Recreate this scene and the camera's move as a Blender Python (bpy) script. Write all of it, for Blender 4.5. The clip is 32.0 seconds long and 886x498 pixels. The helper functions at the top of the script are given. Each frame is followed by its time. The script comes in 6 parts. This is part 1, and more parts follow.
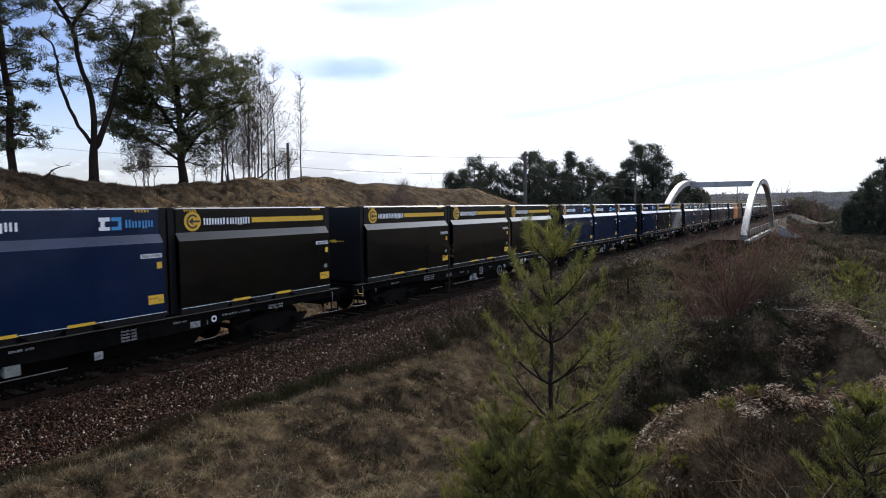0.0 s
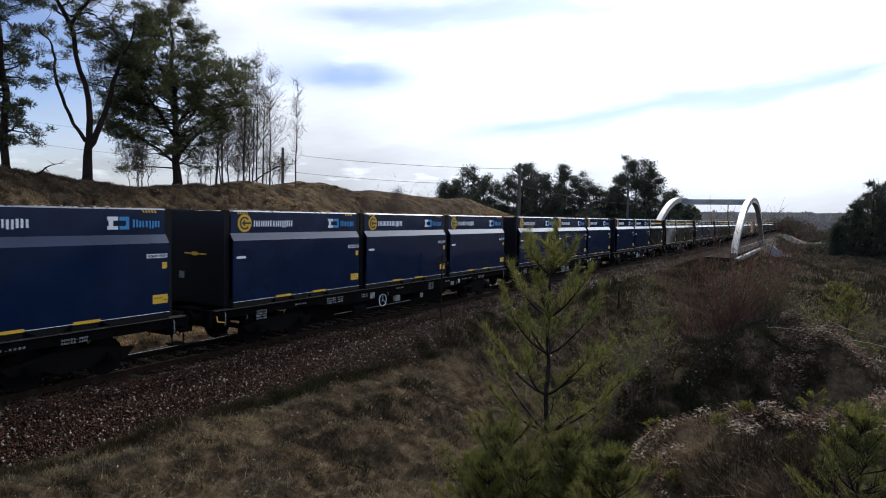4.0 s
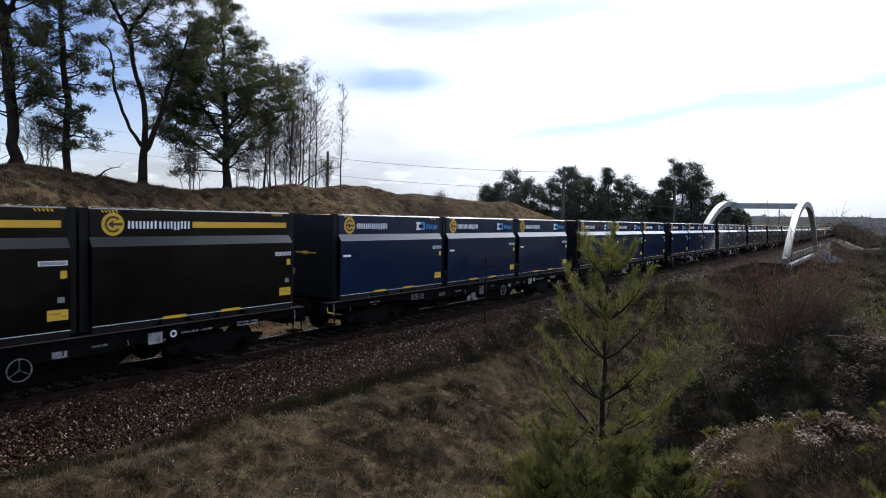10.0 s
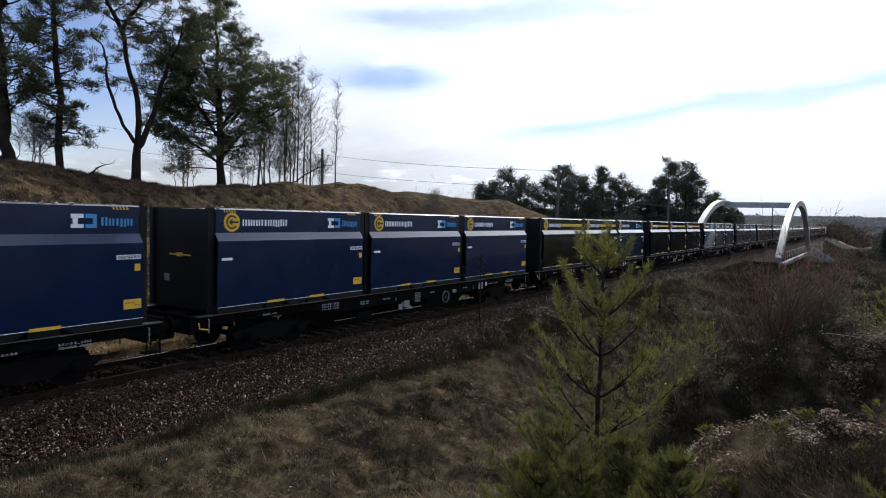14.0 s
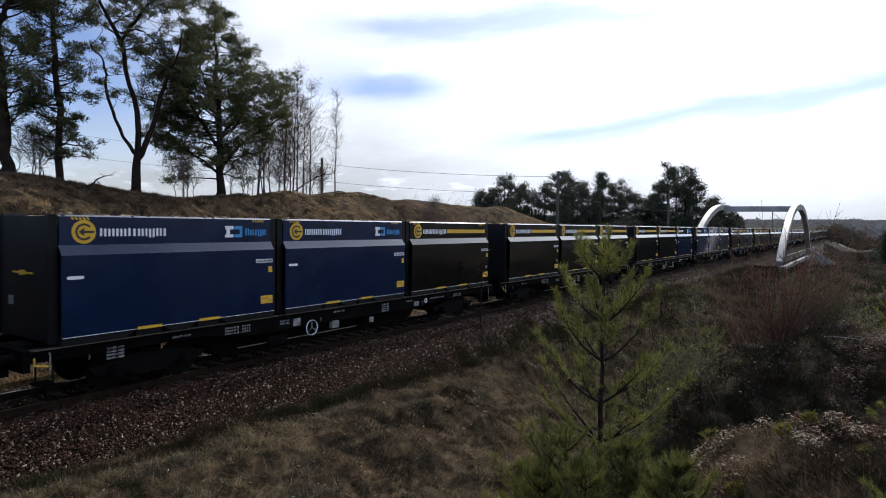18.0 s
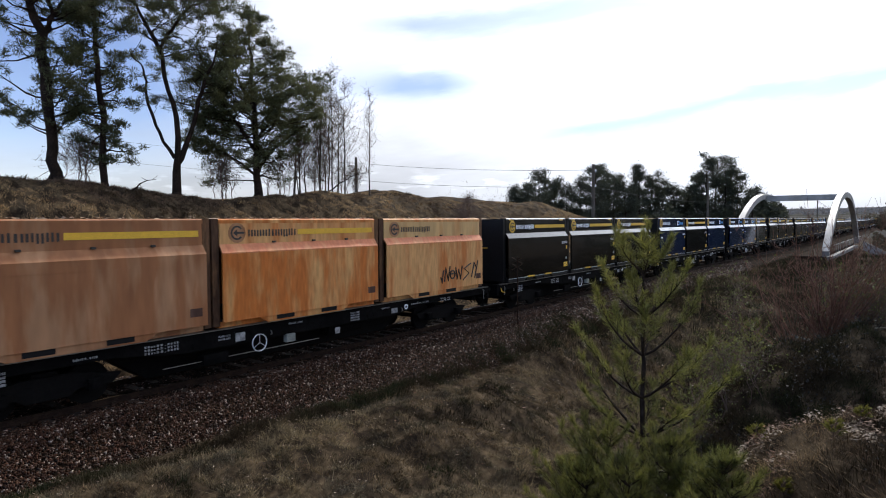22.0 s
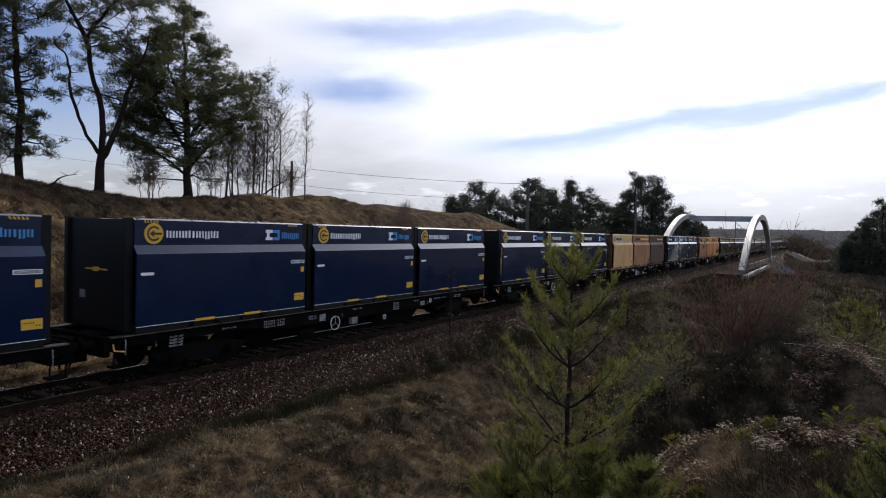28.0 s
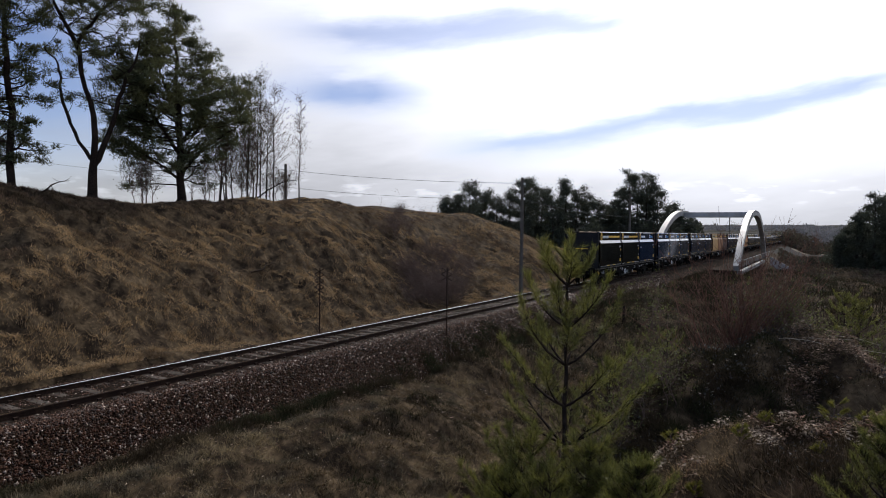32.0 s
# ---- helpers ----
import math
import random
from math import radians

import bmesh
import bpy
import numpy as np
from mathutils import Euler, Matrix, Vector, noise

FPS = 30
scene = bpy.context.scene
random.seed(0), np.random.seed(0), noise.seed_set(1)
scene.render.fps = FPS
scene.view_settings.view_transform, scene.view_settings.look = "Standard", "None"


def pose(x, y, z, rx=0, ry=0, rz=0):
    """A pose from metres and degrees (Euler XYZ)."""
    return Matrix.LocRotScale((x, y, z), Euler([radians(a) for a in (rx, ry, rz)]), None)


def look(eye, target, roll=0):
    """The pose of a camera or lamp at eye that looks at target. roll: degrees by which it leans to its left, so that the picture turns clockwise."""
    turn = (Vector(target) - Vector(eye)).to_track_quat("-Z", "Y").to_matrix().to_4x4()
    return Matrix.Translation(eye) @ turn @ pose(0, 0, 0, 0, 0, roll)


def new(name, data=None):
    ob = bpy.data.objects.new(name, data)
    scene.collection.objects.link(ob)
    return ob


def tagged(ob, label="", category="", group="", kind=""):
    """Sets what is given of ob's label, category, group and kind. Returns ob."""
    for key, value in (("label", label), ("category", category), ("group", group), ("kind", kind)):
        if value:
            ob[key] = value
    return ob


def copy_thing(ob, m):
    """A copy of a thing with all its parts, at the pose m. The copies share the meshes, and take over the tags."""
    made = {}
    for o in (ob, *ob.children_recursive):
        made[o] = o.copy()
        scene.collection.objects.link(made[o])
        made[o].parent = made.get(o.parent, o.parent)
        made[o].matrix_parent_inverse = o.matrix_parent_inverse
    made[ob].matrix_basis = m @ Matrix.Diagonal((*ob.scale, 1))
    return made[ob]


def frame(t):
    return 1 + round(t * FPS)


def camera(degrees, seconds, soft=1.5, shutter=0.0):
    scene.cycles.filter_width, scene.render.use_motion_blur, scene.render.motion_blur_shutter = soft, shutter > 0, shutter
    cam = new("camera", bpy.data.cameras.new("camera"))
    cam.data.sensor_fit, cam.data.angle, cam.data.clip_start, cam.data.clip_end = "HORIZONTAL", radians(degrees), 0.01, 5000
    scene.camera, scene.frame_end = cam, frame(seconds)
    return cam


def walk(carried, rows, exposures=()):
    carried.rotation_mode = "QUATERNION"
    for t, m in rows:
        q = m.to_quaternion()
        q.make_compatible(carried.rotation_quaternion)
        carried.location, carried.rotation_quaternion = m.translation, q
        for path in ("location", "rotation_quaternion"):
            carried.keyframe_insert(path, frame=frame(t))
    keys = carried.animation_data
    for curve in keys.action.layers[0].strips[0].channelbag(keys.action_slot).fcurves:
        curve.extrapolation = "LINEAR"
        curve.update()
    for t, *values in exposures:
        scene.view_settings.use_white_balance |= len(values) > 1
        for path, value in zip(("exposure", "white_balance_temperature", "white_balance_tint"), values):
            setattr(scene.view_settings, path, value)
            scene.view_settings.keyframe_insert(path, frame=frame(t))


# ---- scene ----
# Plan: the eye stands at x 0, y 0; the track runs along y at x TRACK; rail tops are z 0.
EYE_Z = 3.915
TRACK = -15.19
cam = camera(69.97, 32.0, soft=1.0, shutter=0.06)
PATH = [
    (0, 31.12, -3.85, 0.55, 0.206, 0.126, 0.054), (0.5, 32.64, -3.10, 1.00, 0.215, 0.119, 0.058), (1, 32.07, -3.20, 0.86, 0.211, 0.128, 0.056), (1.5, 31.91, -3.00, 0.74, 0.209, 0.122, 0.056),
    (2, 32.10, -3.14, 0.33, 0.207, 0.123, 0.056), (2.5, 31.89, -3.22, -0.27, 0.215, 0.107, 0.053), (4.5, 30.26, -2.94, -1.22, 0.067, 0.039, 0.040), (5, 36.47, -3.29, -1.10, -0.011, 0.024, 0.023),
    (5.5, 38.82, -3.18, -1.71, -0.022, -0.014, 0.023), (6, 36.94, -3.18, -1.21, -0.008, -0.041, 0.033), (6.5, 37.39, -2.47, -1.50, -0.014, -0.045, 0.032), (7, 36.91, -2.52, -1.07, 0.019, -0.059, 0.036),
    (7.5, 34.49, -2.82, -1.19, 0.026, -0.031, 0.026), (8, 34.47, -3.14, -1.16, 0.012, -0.020, 0.023), (8.5, 34.60, -2.90, -1.32, 0.007, -0.016, 0.029), (9, 33.68, -2.93, -1.23, 0.008, -0.009, 0.025),
    (9.5, 33.86, -2.55, -1.20, 0.009, -0.010, 0.023), (10, 34.12, -2.76, -1.35, 0.011, -0.020, 0.025), (10.5, 34.31, -2.70, -1.23, 0.003, -0.017, 0.020), (11, 34.83, -2.84, -1.40, -0.006, -0.006, 0.022),
    (11.5, 35.24, -3.03, -1.68, -0.020, -0.005, 0.013), (12, 34.58, -2.63, -1.09, -0.004, -0.021, 0.018), (12.5, 34.35, -2.93, -1.11, 0.007, -0.023, 0.016), (13, 34.04, -3.05, -1.19, 0.004, -0.022, 0.006),
    (13.5, 34.14, -2.79, -1.47, -0.013, -0.015, 0.015), (14, 33.63, -2.91, -1.51, -0.012, -0.006, 0.012), (14.5, 33.91, -2.62, -1.45, -0.037, -0.008, 0.012), (16.5, 36.28, -2.16, -1.02, -0.014, -0.024, -0.001),
    (17, 33.46, -2.23, -1.25, -0.007, -0.012, -0.005), (17.5, 33.72, -2.40, -1.02, -0.008, -0.007, -0.005), (18, 33.64, -2.22, -0.85, -0.013, 0.002, -0.003), (18.5, 33.77, -2.03, -0.69, -0.019, 0.002, -0.004),
    (19, 34.44, -2.22, -0.51, -0.015, 0.001, -0.001), (19.5, 34.86, -2.27, -0.13, -0.015, 0.008, -0.012), (20, 35.62, -2.30, 0.16, -0.019, -0.000, -0.003), (20.5, 36.31, -2.43, 0.19, -0.025, 0.004, -0.006),
    (21, 36.67, -2.80, 0.46, -0.024, 0.004, -0.007), (21.5, 36.73, -2.55, 0.39, -0.027, -0.001, -0.002), (22, 36.74, -2.53, 0.37, -0.029, 0.002, -0.008), (22.5, 36.74, -2.47, 0.41, -0.023, 0.010, -0.009),
    (23, 36.36, -2.35, 0.29, -0.025, 0.004, -0.007), (23.5, 36.47, -1.93, -0.18, -0.028, 0.002, 0.002), (24, 38.26, -0.89, 0.16, -0.000, -0.008, 0.004), (24.5, 33.75, -0.79, 0.27, 0.023, -0.025, 0.010),
    (25, 31.82, -0.37, -0.44, 0.019, -0.026, 0.011), (25.5, 31.64, -0.83, -0.98, 0.025, -0.031, 0.007), (27.5, 31.22, -1.36, -1.82, -0.007, -0.006, 0.000), (28, 30.96, -1.67, -1.62, -0.009, -0.005, -0.003),
    (28.5, 30.75, -1.35, -1.46, -0.006, -0.007, -0.004), (29, 30.58, -1.40, -1.22, -0.010, -0.003, 0.001), (29.5, 30.59, -1.18, -1.10, -0.002, 0.003, -0.005), (30, 30.48, -1.11, -0.82, -0.000, -0.000, -0.000),
    (30.5, 30.56, -1.23, -0.75, 0.002, -0.002, -0.000), (31, 30.28, -1.34, -0.83, 0.001, -0.007, 0.002), (31.5, 30.48, -1.71, -1.00, 0.000, -0.004, -0.001), (32, 30.52, -1.61, -0.70, -0.001, -0.004, -0.003),
]  # seconds, yaw, pitch, roll, and the sway of the hand-held camera in x, y, z
walk(cam, [(t, pose(x, y, EYE_Z + z, 90 + p, r, yw)) for t, yw, p, r, x, y, z in PATH], exposures=[(t, e, k, w) for t, e, k, w in (
    (0, 0.3, 6450, 11.5), (1, 0.2, 6400, 11), (2.2, 0.1, 6350, 10.5), (5, -0.02, 6300, 10.5), (7, 0.08, 6300, 10.5), (9, 0.12, 6300, 11), (12, 0.06, 6300, 10.5), (18, -0.02, 6350, 11),
    (21, 0.02, 6400, 12), (22.3, 0.14, 6400, 12), (24, 0.05, 6350, 12), (25, -0.18, 6400, 12.5), (28, -0.25, 6550, 14), (32, -0.3, 6550, 14))])

# ---- world, sun ----
SUN_AZ, SUN_EL = 6.0, 37.0   # degrees to the left of +y; height
sun_dir = Vector((-math.sin(radians(SUN_AZ)) * math.cos(radians(SUN_EL)),
                  math.cos(radians(SUN_AZ)) * math.cos(radians(SUN_EL)), math.sin(radians(SUN_EL))))
sun = new("sun", bpy.data.lights.new("sun", "SUN"))
sun.data.energy, sun.data.angle, sun.data.color = 2.85, radians(1.5), (1.0, 0.93, 0.82)
sun.matrix_world = look((0, 0, 60), Vector((0, 0, 60)) - sun_dir)


def build_world():
    w = bpy.data.worlds.new("sky")
    scene.world = w
    w.use_nodes = True
    nt = w.node_tree
    nt.nodes.clear()
    N, Lk = nt.nodes.new, nt.links.new

    def m(op, a, b=None, c=None, clamp=False):
        n = N("ShaderNodeMath")
        n.operation, n.use_clamp = op, clamp
        for i, v in enumerate((a, b, c)):
            if v is None:
                continue
            if isinstance(v, (int, float)):
                n.inputs[i].default_value = v
            else:
                Lk(v, n.inputs[i])
        return n.outputs[0]

    sky = N("ShaderNodeTexSky")
    sky.sky_type, sky.sun_disc = "NISHITA", False
    sky.sun_elevation, sky.sun_rotation = radians(SUN_EL), radians(-SUN_AZ)
    sky.air_density, sky.dust_density = 1.0, 0.15
    tc = N("ShaderNodeTexCoord")
    sep = N("ShaderNodeSeparateXYZ")
    Lk(tc.outputs["Generated"], sep.inputs[0])
    X, Y, Z = sep.outputs
    az = m("MULTIPLY", m("ARCTAN2", m("MULTIPLY", X, -1), Y), 57.2958)
    el = m("MULTIPLY", m("ARCSINE", Z), 57.2958)
    comb = N("ShaderNodeCombineXYZ")
    Lk(m("MULTIPLY", az, 0.05), comb.inputs[0])
    Lk(m("ADD", m("MULTIPLY", el, 0.22), m("MULTIPLY", az, 0.02)), comb.inputs[1])
    wisps = N("ShaderNodeTexNoise")
    wisps.inputs["Scale"].default_value, wisps.inputs["Detail"].default_value = 1.3, 6.0
    wisps.inputs["Roughness"].default_value = 0.55
    Lk(comb.outputs[0], wisps.inputs["Vector"])
    wn = m("SUBTRACT", wisps.outputs[0], 0.5)

    def streak(a0, e0, a1, e1, wide, strength, soft=5.0):
        """a long gap of clear sky in the cloud sheet, from one direction to another"""
        slope = (e1 - e0) / (a1 - a0)
        line = m("ADD", m("MULTIPLY", m("SUBTRACT", az, a0), slope), e0)
        off = m("ADD", m("SUBTRACT", el, line), m("MULTIPLY", wn, 4.5))
        across = m("POWER", 2.718, m("MULTIPLY", m("POWER", m("DIVIDE", off, wide), 2.0), -1.0))
        mid, half = (a0 + a1) / 2, abs(a1 - a0) / 2
        along = m("SUBTRACT", half, m("ABSOLUTE", m("SUBTRACT", az, mid)))
        along = m("DIVIDE", m("ADD", along, m("MULTIPLY", wn, 9.0)), soft, clamp=True)
        return m("MULTIPLY", m("MULTIPLY", across, along), strength)

    blue = streak(33, 7.2, -12, 12.2, 1.45, 0.86, 9.0)
    for s in ((48, 12.2, 29, 11.8, 2.0, 0.92, 8.0), (48, 16.6, 8, 18.4, 1.7, 0.72, 9.0), (84, 9.0, 44, 9.0, 6.5, 0.85, 20.0),
              (105, 14.0, 50, 15.5, 7.5, 0.95, 22.0), (60, 30.0, -40, 42.0, 9.0, 0.5, 20.0), (-24, 50.0, -85, 40.0, 13.0, 0.9, 14.0)):
        blue = m("ADD", blue, streak(*s))
    # behind the viewer the sheet of cloud opens to plain blue sky
    toward = N("ShaderNodeVectorMath")
    toward.operation = "DOT_PRODUCT"
    Lk(tc.outputs["Generated"], toward.inputs[0])
    toward.inputs[1].default_value = sun_dir
    cosun = toward.outputs["Value"]
    away = m("DIVIDE", m("SUBTRACT", 0.52, cosun), 0.72, clamp=True)
    blue = m("ADD", blue, m("MULTIPLY", away, 0.95), clamp=True)
    # cloud brightness falls away from the sun
    glow = m("POWER", m("MAXIMUM", m("MULTIPLY", m("ADD", cosun, 0.25), 0.8), 0.02), 1.6)
    low = m("DIVIDE", m("SUBTRACT", 10.0, el), 10.0, clamp=True)
    bright = m("SUBTRACT", m("ADD", 0.52, m("MULTIPLY", glow, 0.52)), m("MULTIPLY", m("MULTIPLY", low, m("MULTIPLY", glow, glow)), 0.85))
    # the sun behind thin cloud: a wide bright patch round it
    patch_ = m("POWER", m("MAXIMUM", cosun, 0.0), 60.0)
    bright = m("ADD", bright, m("ADD", m("MULTIPLY", patch_, 6.0), m("MULTIPLY", m("POWER", m("MAXIMUM", cosun, 0.0), 7.0), 2.5)))
    # small cumulus low over the horizon
    spot = N("ShaderNodeCombineXYZ")
    Lk(m("MULTIPLY", az, 0.30), spot.inputs[0]), Lk(m("MULTIPLY", el, 1.1), spot.inputs[1])
    heap = N("ShaderNodeTexNoise")
    heap.inputs["Scale"].default_value, heap.inputs["Detail"].default_value = 1.0, 4.0
    Lk(spot.outputs[0], heap.inputs["Vector"])
    band = m("POWER", 2.718, m("MULTIPLY", m("POWER", m("DIVIDE", m("SUBTRACT", el, 3.4), 1.0), 2.0), -1.0))
    heaps = m("MULTIPLY", m("MULTIPLY", m("SUBTRACT", heap.outputs[0], 0.55), 7.0, clamp=True), band)
    # a thin grey veil low over the land, under the sun
    veil = m("MULTIPLY", m("MULTIPLY", m("DIVIDE", m("SUBTRACT", 9.5, el), 5.0, clamp=True), m("MULTIPLY", glow, glow)), 0.17)
    bright = m("MULTIPLY", bright, m("SUBTRACT", 1.0, veil))
    bright = m("ADD", bright, m("MULTIPLY", heaps, 0.45))
    puff = m("ADD", bright, m("MULTIPLY", wn, 0.7))
    cloud = N("ShaderNodeVectorMath")
    cloud.operation = "SCALE"
    cloud.inputs[0].default_value = (0.915, 0.965, 1.04)
    Lk(puff, cloud.inputs["Scale"])
    blue_sky = N("ShaderNodeVectorMath")
    blue_sky.operation = "MULTIPLY"
    Lk(sky.outputs[0], blue_sky.inputs[0])
    blue_sky.inputs[1].default_value = (0.102, 0.099, 0.118)
    open_sky = N("ShaderNodeVectorMath")
    open_sky.operation = "SCALE"
    Lk(blue_sky.outputs[0], open_sky.inputs[0])
    Lk(m("ADD", 1.0, m("MULTIPLY", away, 1.1)), open_sky.inputs["Scale"])
    mix = N("ShaderNodeMix")
    mix.data_type = "RGBA"
    Lk(blue, mix.inputs["Factor"])
    Lk(cloud.outputs[0], mix.inputs[6])
    Lk(open_sky.outputs[0], mix.inputs[7])
    bg = N("ShaderNodeBackground")
    bg.inputs["Strength"].default_value = 1.0
    Lk(mix.outputs[2], bg.inputs["Color"])
    out = N("ShaderNodeOutputWorld")
    Lk(bg.outputs[0], out.inputs["Surface"])


build_world()

# ---- materials ----
def mat(name, base, rough=0.8, metal=0.0, scale=4.0, vary=0.25, bump=0.2, fine=40.0, second=None, spec=0.5, per=0.0, coat=0.0,
        translucent=0.0, mask=(0.45, 0.6), streak=1.0):
    """paint, stone, wood: base colour with variation at two scales, a second colour in patches, and fine relief"""
    ma = bpy.data.materials.new(name)
    ma.use_nodes = True
    nt = ma.node_tree
    N, Lk = nt.nodes.new, nt.links.new
    bs = nt.nodes["Principled BSDF"]
    tc = N("ShaderNodeTexCoord")
    big, small = N("ShaderNodeTexNoise"), N("ShaderNodeTexNoise")
    for n, s, d in ((big, scale, 4.0), (small, fine, 3.0)):
        n.inputs["Scale"].default_value, n.inputs["Detail"].default_value = s, d
        mp = N("ShaderNodeMapping")
        mp.inputs["Scale"].default_value = (1, 1, streak)
        Lk(tc.outputs["Object"], mp.inputs["Vector"])
        Lk(mp.outputs[0], n.inputs["Vector"])
    ramp = N("ShaderNodeMapRange")
    ramp.inputs["From Min"].default_value, ramp.inputs["From Max"].default_value = mask
    Lk(big.outputs[0], ramp.inputs["Value"])
    mix = N("ShaderNodeMix")
    mix.data_type = "RGBA"
    mix.inputs[6].default_value = (*base, 1)
    mix.inputs[7].default_value = (*(second or [c * (1 + vary) for c in base]), 1)
    Lk(ramp.outputs[0], mix.inputs["Factor"])
    hsv = N("ShaderNodeHueSaturation")
    Lk(mix.outputs[2], hsv.inputs["Color"])
    val = N("ShaderNodeMapRange")
    val.inputs["From Min"].default_value, val.inputs["From Max"].default_value = 0.3, 0.7
    val.inputs["To Min"].default_value, val.inputs["To Max"].default_value = 1 - vary, 1 + vary
    Lk(small.outputs[0], val.inputs["Value"])
    value = val.outputs[0]
    if per:
        oi = N("ShaderNodeObjectInfo") if per > 0 else N("ShaderNodeNewGeometry")
        pr = N("ShaderNodeMapRange")
        pr.inputs["To Min"].default_value, pr.inputs["To Max"].default_value = 1 - abs(per), 1 + abs(per)
        Lk(oi.outputs["Random" if per > 0 else "Random Per Island"], pr.inputs["Value"])
        mu = N("ShaderNodeMath")
        mu.operation = "MULTIPLY"
        Lk(value, mu.inputs[0]), Lk(pr.outputs[0], mu.inputs[1])
        value = mu.outputs[0]
    Lk(value, hsv.inputs["Value"])
    Lk(hsv.outputs[0], bs.inputs["Base Color"])
    bs.inputs["Metallic"].default_value = metal
    bs.inputs["Specular IOR Level"].default_value = spec
    bs.inputs["Coat Weight"].default_value = coat
    bs.inputs["Coat Roughness"].default_value = 0.05
    rr = N("ShaderNodeMapRange")
    rr.inputs["To Min"].default_value, rr.inputs["To Max"].default_value = max(0.03, rough - 0.12), min(1, rough + 0.12)
    Lk(big.outputs[0], rr.inputs["Value"])
    Lk(rr.outputs[0], bs.inputs["Roughness"])
    if bump:
        bm_ = N("ShaderNodeBump")
        bm_.inputs["Strength"].default_value, bm_.inputs["Distance"].default_value = bump, 0.02
        Lk(small.outputs[0], bm_.inputs["Height"])
        Lk(bm_.outputs[0], bs.inputs["Normal"])
    if translucent:
        tr = N("ShaderNodeBsdfTranslucent")
        Lk(hsv.outputs[0], tr.inputs["Color"])
        sh = N("ShaderNodeMixShader")
        sh.inputs[0].default_value = translucent
        Lk(bs.outputs[0], sh.inputs[1]), Lk(tr.outputs[0], sh.inputs[2])
        Lk(sh.outputs[0], nt.nodes["Material Output"].inputs["Surface"])
    return ma


